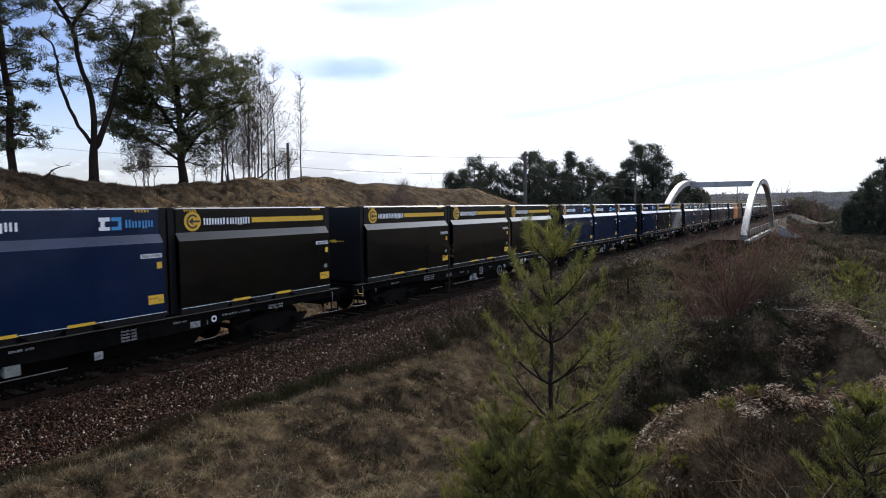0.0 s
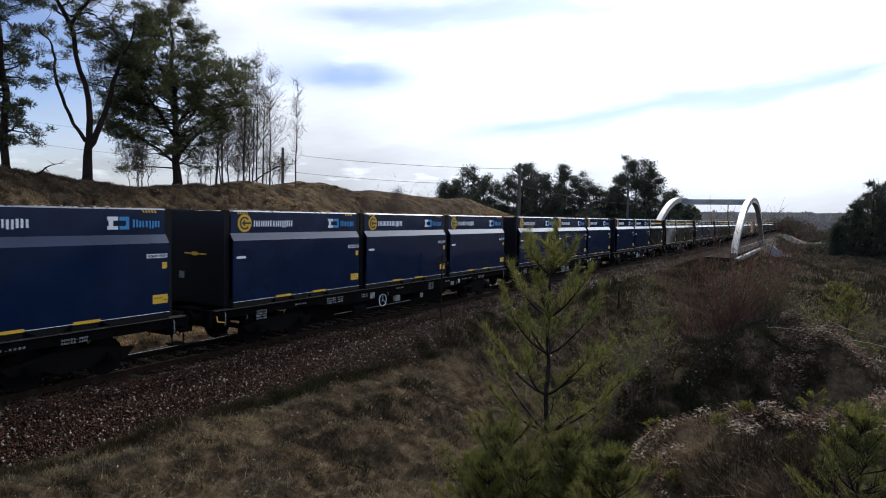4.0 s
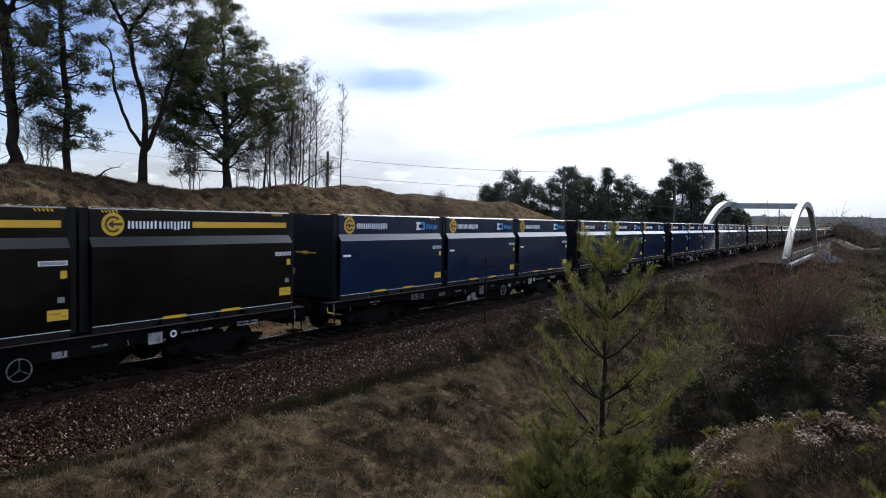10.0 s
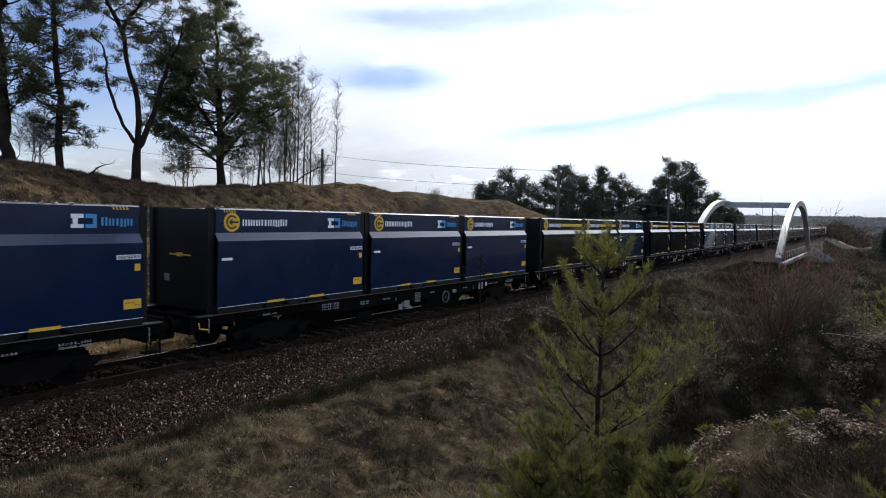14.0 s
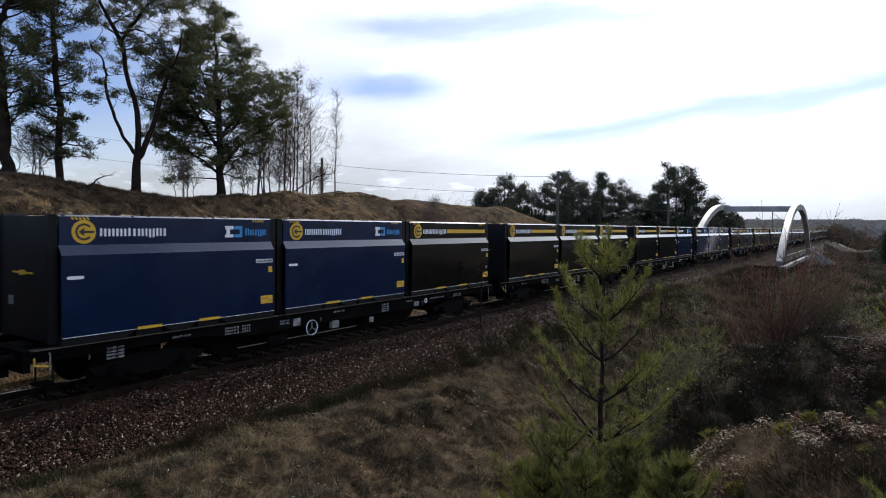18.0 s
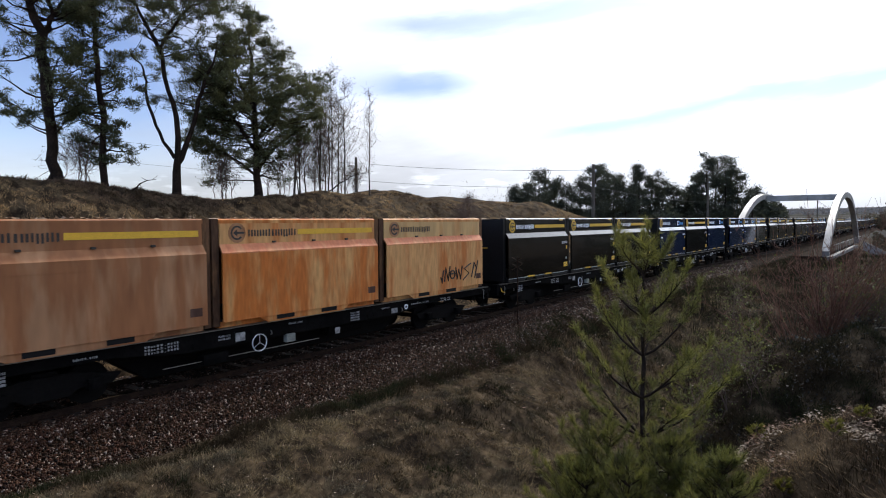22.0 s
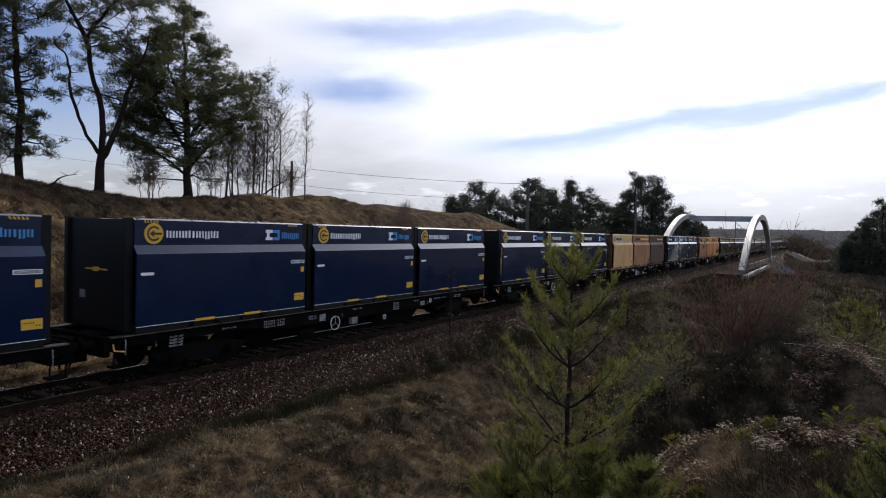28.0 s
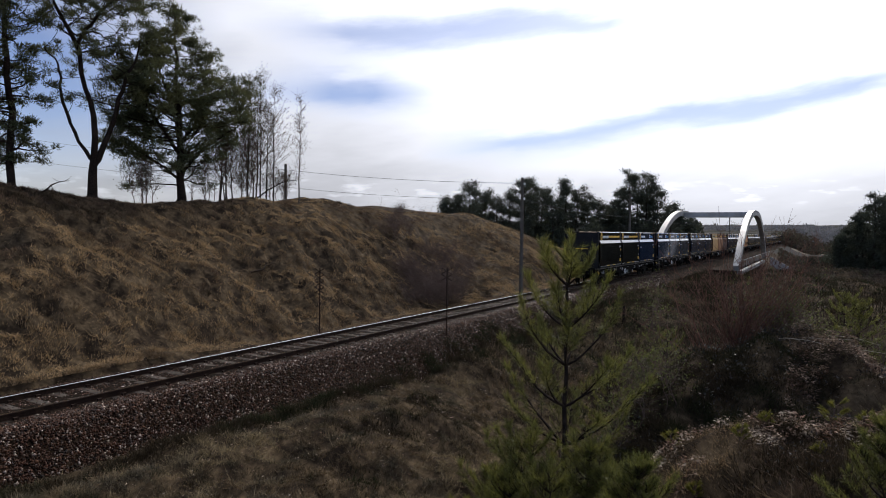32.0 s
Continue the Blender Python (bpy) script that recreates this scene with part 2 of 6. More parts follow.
M = {
    "blue": mat("blue_paint", (0.0042, 0.0145, 0.046), 0.17, scale=0.8, vary=0.10, bump=0.03, fine=1.6, spec=0.3, coat=0.65),
    "black": mat("black_paint", (0.0045, 0.0043, 0.0040), 0.17, scale=0.8, vary=0.12, bump=0.03, fine=1.6, spec=0.2, coat=0.55),
    "orange": mat("weathered_orange_paint", (0.50, 0.150, 0.030), 0.6, scale=2.4, vary=0.2, bump=0.05, fine=9, second=(0.62, 0.33, 0.12), mask=(0.45, 0.68), streak=0.22, spec=0.2),
    "light_orange": mat("faded_orange_paint", (0.62, 0.33, 0.125), 0.6, scale=2.4, vary=0.16, bump=0.05, fine=9, second=(0.50, 0.17, 0.045), mask=(0.46, 0.66), streak=0.22, spec=0.2),
    "red_orange": mat("faded_red_orange_paint", (0.56, 0.19, 0.085), 0.6, scale=2.0, vary=0.12, bump=0.05, fine=9, second=(0.62, 0.28, 0.13), streak=0.3, spec=0.2),
    "tan": mat("faded_tan_paint", (0.30, 0.125, 0.052), 0.6, scale=2.0, vary=0.18, bump=0.12, fine=3.5, second=(0.40, 0.21, 0.105), streak=0.22, spec=0.2),
    "cream": mat("faded_yellow_paint", (0.60, 0.385, 0.165), 0.6, scale=1.6, vary=0.16, bump=0.12, fine=3.5, second=(0.55, 0.26, 0.085), mask=(0.48, 0.72), streak=0.22, spec=0.2),
    "brown": mat("faded_brown_paint", (0.072, 0.035, 0.024), 0.65, scale=2.0, vary=0.18, bump=0.05, fine=9, second=(0.105, 0.058, 0.043), streak=0.25, spec=0.2),
    # rust-streaked ends; the shade between containers is put into the dark base
    "gap_shaded_end": mat("shaded_rusty_end", (0.085, 0.045, 0.026), 0.75, scale=3, vary=0.3, bump=0.2, fine=14, second=(0.16, 0.085, 0.042), streak=0.3, spec=0.15),
    "pale_panel": mat("bleached_panel_paint", (0.52, 0.43, 0.29), 0.6, scale=1.2, vary=0.1, bump=0.03, fine=6),
    "dark": mat("dark_end_paint", (0.006, 0.006, 0.0065), 0.6, scale=1, vary=0.2, bump=0.05, fine=10, spec=0.2),
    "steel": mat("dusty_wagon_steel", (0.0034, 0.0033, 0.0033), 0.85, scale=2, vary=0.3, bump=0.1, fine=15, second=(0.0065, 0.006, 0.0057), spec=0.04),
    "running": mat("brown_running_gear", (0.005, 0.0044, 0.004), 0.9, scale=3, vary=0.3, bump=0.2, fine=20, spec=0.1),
    "bare": mat("worn_bare_steel", (0.22, 0.21, 0.20), 0.4, metal=1.0, scale=2, vary=0.2, bump=0.05),
    "railtop": mat("polished_rail_head", (0.52, 0.51, 0.50), 0.13, metal=1.0, scale=2, vary=0.1, bump=0.02),
    "rust": mat("rusty_rail_side", (0.022, 0.013, 0.009), 0.9, scale=5, vary=0.3, bump=0.2, second=(0.034, 0.020, 0.013), spec=0.1),
    "white": mat("white_marking", (0.85, 0.86, 0.88), 0.6, scale=5, vary=0.08, bump=0.0),
    "yellow": mat("yellow_marking", (0.72, 0.42, 0.03), 0.55, scale=5, vary=0.08, bump=0.0),
    "cyan": mat("light_blue_marking", (0.05, 0.27, 0.56), 0.55, scale=5, vary=0.08, bump=0.0),
    "darkmark": mat("dark_marking", (0.03, 0.025, 0.02), 0.6, scale=5, vary=0.1, bump=0.0),
    "faded": mat("faded_white_marking", (0.32, 0.32, 0.32), 0.7, scale=9, vary=0.25, bump=0.0, second=(0.16, 0.16, 0.16)),
    "grime": mat("pale_dust", (0.18, 0.19, 0.17), 0.9, scale=3, vary=0.3, bump=0.3),
    "chips": mat("wood_chips", (0.28, 0.20, 0.13), 0.9, scale=12, vary=0.35, bump=0.6, fine=60, second=(0.40, 0.31, 0.22), per=-0.3, spec=0.1),
    "concrete": mat("grey_concrete", (0.17, 0.165, 0.155), 0.85, scale=1.5, vary=0.12, bump=0.15, fine=30, second=(0.22, 0.21, 0.20)),
    "sleeper": mat("old_concrete_sleeper", (0.042, 0.034, 0.028), 0.9, scale=3, vary=0.3, bump=0.3, fine=30, second=(0.08, 0.068, 0.056), per=0.4, spec=0.1),
    "bridge": mat("pale_bridge_paint", (0.29, 0.29, 0.275), 0.55, scale=0.6, vary=0.06, bump=0.02, second=(0.23, 0.23, 0.215)),
    "ballast": mat("ballast_ground", (0.019, 0.012, 0.007), 0.95, scale=6, vary=0.5, bump=1.0, fine=26, second=(0.029, 0.019, 0.012), spec=0.02),
    "stone": mat("ballast_stone", (0.042, 0.0185, 0.0105), 0.45, scale=3, vary=0.3, bump=0.3, fine=25, second=(0.052, 0.025, 0.0135), per=-0.98, spec=0.10),
    # some stones are pale; the brightness also paints in sun glints
    "pale_stone": mat("pale_ballast_stone", (0.30, 0.23, 0.18), 0.32, scale=3, vary=0.3, bump=0.3, fine=25, second=(0.13, 0.08, 0.06), per=-0.6, spec=0.5),
    "soil": mat("dry_grass_ground", (0.074, 0.053, 0.031), 0.95, scale=1.9, vary=0.45, bump=1.0, fine=9, second=(0.024, 0.017, 0.011), spec=0.03, mask=(0.42, 0.58)),
    "straw": mat("dry_grass", (0.360, 0.250, 0.133), 0.9, scale=0.5, vary=0.2, bump=0.0, second=(0.135, 0.094, 0.056), per=-0.6, translucent=0.25, spec=0.1),
    "bank_straw": mat("grey_dry_grass", (0.210, 0.162, 0.090), 0.9, scale=0.6, vary=0.25, bump=0.0, second=(0.100, 0.085, 0.058), per=-0.6, translucent=0.25, spec=0.1),
    "mat_grass": mat("matted_grass", (0.128, 0.092, 0.052), 0.9, scale=0.9, vary=0.25, bump=0.0, second=(0.062, 0.053, 0.032), per=-0.65, translucent=0.2, spec=0.1),
    "heath": mat("dark_heather", (0.042, 0.031, 0.018), 0.9, scale=0.8, vary=0.3, bump=0.0, second=(0.030, 0.033, 0.015), per=-0.6, translucent=0.15, spec=0.05),
    "bracken": mat("dead_brown_growth", (0.140, 0.094, 0.062), 0.9, scale=0.8, vary=0.3, bump=0.0, second=(0.048, 0.036, 0.022), per=-0.6, translucent=0.2, spec=0.05),
    "twig": mat("bare_twigs", (0.085, 0.052, 0.038), 0.85, scale=2, vary=0.25, bump=0.0, per=-0.3),
    "redtwig": mat("reddish_twigs", (0.135, 0.068, 0.046), 0.85, scale=2, vary=0.25, bump=0.0, per=-0.4, spec=0.1),
    "bark": mat("pine_bark", (0.022, 0.016, 0.012), 0.95, scale=2.5, vary=0.35, bump=0.8, fine=18, second=(0.034, 0.024, 0.018), spec=0.05),
    "birchbark": mat("birch_bark", (0.075, 0.066, 0.058), 0.9, scale=3, vary=0.3, bump=0.3, fine=18, second=(0.035, 0.03, 0.027), spec=0.1),
    "needles": mat("pine_needles", (0.066, 0.076, 0.036), 0.6, scale=0.6, vary=0.3, bump=0.0, second=(0.092, 0.095, 0.042), per=-0.4, translucent=0.5, spec=0.2),
    # greyer needles for distant trees; aerial haze is put into the colour
    "hazed_needles": mat("hazed_pine_needles", (0.055, 0.062, 0.045), 0.7, scale=0.6, vary=0.3, bump=0.0, second=(0.054, 0.060, 0.038), per=-0.3, translucent=0.3, spec=0.1),
    "young": mat("young_pine_needles", (0.104, 0.108, 0.028), 0.40, scale=1.5, vary=0.3, bump=0.0, second=(0.165, 0.158, 0.036), per=-0.5, translucent=0.55, spec=0.3),
    "yellowleaf": mat("yellowish_shoots", (0.15, 0.14, 0.022), 0.6, scale=1.5, vary=0.3, bump=0.0, per=-0.4, translucent=0.45),
    "firstleaf": mat("first_green_leaves", (0.095, 0.105, 0.026), 0.6, scale=1.5, vary=0.3, bump=0.0, per=-0.5, translucent=0.45),
    "bud": mat("budding_leaves", (0.055, 0.060, 0.030), 0.7, scale=1.5, vary=0.3, bump=0.0, per=-0.4, translucent=0.4),
    "field": mat("far_field", (0.085, 0.080, 0.072), 0.95, scale=0.02, vary=0.3, bump=0.0, second=(0.050, 0.052, 0.042), spec=0.0),
    "sand": mat("pale_sand", (0.20, 0.17, 0.13), 0.95, scale=0.06, vary=0.2, bump=0.0, second=(0.14, 0.12, 0.09), spec=0.0),
    "brown_leaf": mat("brown_dead_leaves", (0.23, 0.165, 0.118), 0.75, scale=3, vary=0.3, bump=0.0, second=(0.10, 0.062, 0.042), per=-0.6, translucent=0.2, spec=0.05),
    "litter": mat("dead_leaves", (0.30, 0.245, 0.185), 0.7, scale=3, vary=0.3, bump=0.0, second=(0.15, 0.085, 0.055), per=-0.6, translucent=0.2, spec=0.05),
    "bilberry": mat("bilberry_leaves", (0.026, 0.024, 0.015), 0.5, scale=1.5, vary=0.3, bump=0.0, second=(0.045, 0.028, 0.020), per=-0.6, spec=0.4),
    # darker ballast colour that stands in for shade under the wagons
    "shaded_bed": mat("shaded_bed_stones", (0.012, 0.0085, 0.006), 0.95, scale=6, vary=0.5, bump=1.0, fine=26, second=(0.020, 0.014, 0.010), spec=0.02),
    "scrub": mat("dark_scrub", (0.085, 0.066, 0.050), 0.95, scale=0.3, vary=0.3, bump=0.0, second=(0.085, 0.078, 0.05), per=-0.4, spec=0.0, translucent=0.25),
    # pale grey: distance haze is put into this wood's colour
    "hazed_farwood": mat("hazed_far_woods", (0.165, 0.165, 0.168), 0.95, scale=0.05, vary=0.3, bump=0.0, second=(0.20, 0.195, 0.19), per=-0.2, spec=0.0, translucent=0.3),
    "wood": mat("weathered_pole_wood", (0.085, 0.075, 0.062), 0.9, scale=3, vary=0.25, bump=0.3, fine=30, spec=0.1),
    "wire": mat("dull_wire", (0.035, 0.035, 0.037), 0.7, scale=3, vary=0.1, bump=0.0),
    "deadwood": mat("pale_dead_wood", (0.30, 0.26, 0.20), 0.85, scale=4, vary=0.25, bump=0.2),
}


# ---- mesh helpers ----
class Geo:
    """plain lists of points and faces, joined into one mesh"""
    def __init__(self):
        self.v, self.f, self.n = [], [], 0

    def add(self, pts, faces):
        self.v.append(np.asarray(pts, float).reshape(-1, 3))
        self.f += [[i + self.n for i in q] for q in faces]
        self.n += len(self.v[-1])
        return self

    def box(self, x0, x1, y0, y1, z0, z1):
        p = [(x, y, z) for z in (z0, z1) for x, y in ((x0, y0), (x1, y0), (x1, y1), (x0, y1))]
        return self.add(p, [(3, 2, 1, 0), (4, 5, 6, 7), (0, 1, 5, 4), (1, 2, 6, 5), (2, 3, 7, 6), (3, 0, 4, 7)])

    def prism(self, prof, y0, y1):
        """a closed profile of (x, z), extruded along y"""
        n = len(prof)
        p = [(x, y0, z) for x, z in prof] + [(x, y1, z) for x, z in prof]
        return self.add(p, [tuple(range(n))[::-1], tuple(range(n, 2 * n))] + [(i, (i + 1) % n, n + (i + 1) % n, n + i) for i in range(n)])

    def prism_x(self, prof, x0, x1):
        """a closed profile of (y, z), extruded along x"""
        n = len(prof)
        p = [(x0, y, z) for y, z in prof] + [(x1, y, z) for y, z in prof]
        return self.add(p, [tuple(range(n)), tuple(range(n, 2 * n))[::-1]] + [(n + i, n + (i + 1) % n, (i + 1) % n, i) for i in range(n)])

    def tube(self, pts, radii, n=6, caps=True):
        pts = [Vector(q) for q in pts]
        rings = []
        for i, q in enumerate(pts):
            d = (pts[min(i + 1, len(pts) - 1)] - pts[max(i - 1, 0)]).normalized()
            a = d.orthogonal().normalized() if i == 0 else (a - d * a.dot(d)).normalized()
            b = d.cross(a)
            rings += [q + (a * math.cos(2 * math.pi * k / n) + b * math.sin(2 * math.pi * k / n)) * radii[i] for k in range(n)]
        fs = [(i * n + k, i * n + (k + 1) % n, (i + 1) * n + (k + 1) % n, (i + 1) * n + k) for i in range(len(pts) - 1) for k in range(n)]
        if caps:
            fs += [tuple(range(n))[::-1], tuple(range((len(pts) - 1) * n, len(pts) * n))]
        return self.add(rings, fs)

    def disc_x(self, x0, x1, cy, cz, r, r2=0.0, n=24, a0=0.0, a1=360.0):
        """a disc or ring (or a part of one) whose axis runs along x"""
        full = a1 - a0 >= 360
        k = n if full else n + 1
        ang = [radians(a0 + (a1 - a0) * i / n) for i in range(k)]
        o = [(cy + r * math.cos(a), cz + r * math.sin(a)) for a in ang]
        if r2 <= 0:
            return self.prism_x(o, x0, x1)
        q = [(cy + r2 * math.cos(a), cz + r2 * math.sin(a)) for a in ang]
        p = [(x, *c) for x in (x0, x1) for ring in (o, q) for c in ring]
        fs = []
        for i in range(n):
            j = (i + 1) % k
            fs += [(i, j, k + j, k + i), (2 * k + j, 2 * k + i, 3 * k + i, 3 * k + j), (j, i, 2 * k + i, 2 * k + j), (k + i, k + j, 3 * k + j, 3 * k + i)]
        return self.add(p, fs)

    def mesh(self, name, material, smooth=False):
        me = bpy.data.meshes.new(name)
        if self.n:
            me.from_pydata(np.concatenate(self.v).tolist(), [], self.f)
        me.materials.append(material)
        if smooth:
            me.polygons.foreach_set("use_smooth", [True] * len(me.polygons))
        me.update()
        return me


def fast_tris(name, verts, material):
    """many loose triangles from an array of shape (n, 3, 3)"""
    me = bpy.data.meshes.new(name)
    n = len(verts)
    me.vertices.add(n * 3), me.loops.add(n * 3), me.polygons.add(n)
    me.vertices.foreach_set("co", np.asarray(verts, np.float32).ravel())
    me.loops.foreach_set("vertex_index", np.arange(n * 3, dtype=np.int32))
    me.polygons.foreach_set("loop_start", np.arange(0, n * 3, 3, dtype=np.int32))
    me.materials.append(material)
    me.update(calc_edges=True)
    return me


def part(name, geo, material, parent, label="", smooth=False):
    ob = new(name, geo if isinstance(geo, bpy.types.Mesh) else geo.mesh(name, material, smooth))
    ob.parent = parent
    if label:
        ob["label"] = label
    return ob


def thing(name, label, category, group="", kind="", data=None):
    return tagged(new(name, data), label, category, group, kind)

# ---- ground ----
CREST_Y = (-60, 0, 14, 20, 27, 33.5, 36.6, 41, 46, 53, 59, 64, 70, 80)
CREST_Z = (4.8, 5.2, 5.27, 5.45, 5.55, 6.2, 6.0, 5.6, 5.75, 5.3, 4.1, 2.3, 0.0, -0.9)
_rs = np.random.RandomState(3)
_waves = [(_rs.uniform(-1, 1) * k, _rs.uniform(-1, 1) * k, _rs.uniform(0, 6.28), 0.5 / k) for k in (0.25, 0.3, 0.5, 0.6, 0.9, 1.2, 1.7, 2.3, 2.9, 3.7) for _ in range(2)]


def rough_noise(x, y):
    s = np.zeros_like(x)
    for a, b, c, w in _waves:
        s = s + w * np.sin(a * x + b * y + c)
    return s


_rp = np.random.RandomState(17)
_spots = [(math.cos(q) * k, math.sin(q) * k, _rp.uniform(0, 6.28), k ** -0.4) for k in (0.5, 0.8, 1.2, 1.7, 2.4, 3.2, 4.3, 5.6) for q in _rp.uniform(0, 6.28, 2)]


def patch(x, y, k=1.0):
    """uneven patches of growth, about -2 to 2"""
    s = np.zeros_like(x)
    for a, b, c, w in _spots:
        s = s + w * np.sin(k * (a * x + b * y) + c + 0.8 * np.sin(k * 0.9 * (b * x - a * y)))
    return s * 0.55


def smooth01(v):
    v = np.clip(v, 0, 1)
    return v * v * (3 - 2 * v)


def bump2(x, y, cx, cy, sx, sy):
    return np.exp(-((x - cx) / sx) ** 2 - ((y - cy) / sy) ** 2)


def ground_z(x, y):
    x, y = np.asarray(x, float), np.asarray(y, float)
    u = x - TRACK
    # the bank on the near side of the track, with its gully
    right = np.interp(u, (0, 2.8, 4.6, 6.0, 8.6, 10.5, 14, 40), (-0.95, -1.12, -1.18, -1.4, -2.15, -2.0, -1.4, -1.2))
    gully = smooth01((60 - y) / 35)
    right = -1.2 + (right + 1.2) * np.where(u > 3, gully, 1.0)
    # mounds by the viewer
    right = right + 3.75 * bump2(x, y, 2.2, -0.5, 5.2, 7.0) + 3.4 * bump2(x, y, -0.9, 14.8, 3.5, 3.2) + 1.9 * bump2(x, y, 3.2, 21.0, 5.0, 3.6)
    right = right + 2.3 * bump2(x, y, 1.7, 7.6, 3.1, 1.6)
    # beyond, the land drops to a valley that the bridge crosses
    drop = smooth01((y - 62) / 35) * smooth01((u - 3.2) / 9.0)
    right = right - 3.6 * drop
    under = smooth01((y - 92) / 7) * smooth01((148 - y) / 7)
    right = right - 4.2 * under * (1 - smooth01((u - 3.2) / 9.0))
    # the cutting on the far side
    slope = -0.45 + 0.635 * (-u - 3.7) + 0.22 * np.sin(y * 0.21 + 1.0) * np.clip((-u - 5) / 6, 0, 1)
    crest = np.interp(y, CREST_Y, CREST_Z)
    k = 0.55
    hmix = np.clip(0.5 + 0.5 * (slope - crest) / k, 0, 1)
    left = slope + (crest - slope) * hmix - k * hmix * (1 - hmix)
    left = left - 0.055 * np.clip(-u - 19, 0, 60) * np.clip((y + 60) / 60, 0, 1)
    left = np.where(-u < 3.7, -0.45 - 0.5 * smooth01((2.6 + u) / 0.9), np.maximum(left, -1.2))
    left = left - 4.0 * under * smooth01((-u + 20) / 15)
    z = np.where(u >= 0, right, left)
    amp = 0.05 + 0.10 * smooth01((np.abs(u) - 3.2) / 2.5) + 0.10 * smooth01((u - 7.0) / 4)
    z = z + amp * rough_noise(x, y) * (np.abs(u) > 2.6)
    lumps = smooth01((48 - y) / 12) * smooth01((y + 6) / 6) * smooth01((np.abs(u + 0.3) - 2.6) / 1.2) * smooth01((34 - np.abs(u)) / 6)
    z = z + (0.085 + 0.055 * smooth01((u - 10.5) / 2) + 0.05 * smooth01((-u - 4) / 2)) * (1 - 0.75 * smooth01((-u - 10.2) / 1.6)) * lumps * patch(x, y, 1.5)
    z = z - 0.20 * np.clip(patch(x, y, 2.9) - 0.45, 0, 1.2) * lumps * smooth01((-u - 3.6) / 1.5)
    z = z + 0.055 * patch(x, y, 2.6) * lumps * smooth01((u - 3.6) / 1.2) * smooth01((12 - u) / 2)
    far = np.hypot(x, y)
    z = z + np.clip(far - 350, 0, 4000) * 0.0175 + 6 * smooth01((far - 900) / 1500) * np.sin(np.arctan2(x, y) * 9)
    return z


def grow(a, b, n, power):
    s = np.linspace(0, 1, n) ** power
    return a + (b - a) * s


def build_ground():
    xs = np.concatenate([-grow(55, 3600, 34, 2.6)[::-1], np.arange(-54.5, -32, 0.5), np.arange(-32, 9, 0.27), np.arange(9, 24, 0.5), grow(24.5, 3600, 34, 2.6)])
    ys = np.concatenate([-grow(12.5, 3000, 16, 2.6)[::-1], np.arange(-12, 2, 0.5), np.arange(2, 46, 0.27), np.arange(46, 90, 0.5), grow(90.5, 200, 60, 1.1), np.arange(204, 334, 5.0), grow(338, 4200, 34, 2.4)])
    X, Y = np.meshgrid(xs, ys)
    Z = ground_z(X, Y)
    nx, ny = len(xs), len(ys)
    me = bpy.data.meshes.new("ground")
    idx = np.arange(nx * ny).reshape(ny, nx)
    quads = np.stack([idx[:-1, :-1], idx[:-1, 1:], idx[1:, 1:], idx[1:, :-1]], -1).reshape(-1, 4)
    me.from_pydata(np.stack([X, Y, Z], -1).reshape(-1, 3).tolist(), [], quads.tolist())
    me.materials.append(M["soil"]), me.materials.append(M["field"])
    cen = np.stack([X[:-1, :-1].ravel(), Y[:-1, :-1].ravel()], 1)
    me.polygons.foreach_set("material_index", ((np.hypot(cen[:, 0], cen[:, 1]) > 210).astype(np.int32)))
    me.polygons.foreach_set("use_smooth", [True] * len(me.polygons))
    return thing("ground", "rolling heath and dry grass land with a cutting", "ground", kind="structure", data=me)


build_ground()

# ---- the track ----
BALLAST = [(-2.35, -0.75), (-1.75, -0.24), (-1.5, -0.17), (1.5, -0.17), (1.75, -0.24), (3.2, -1.60)]


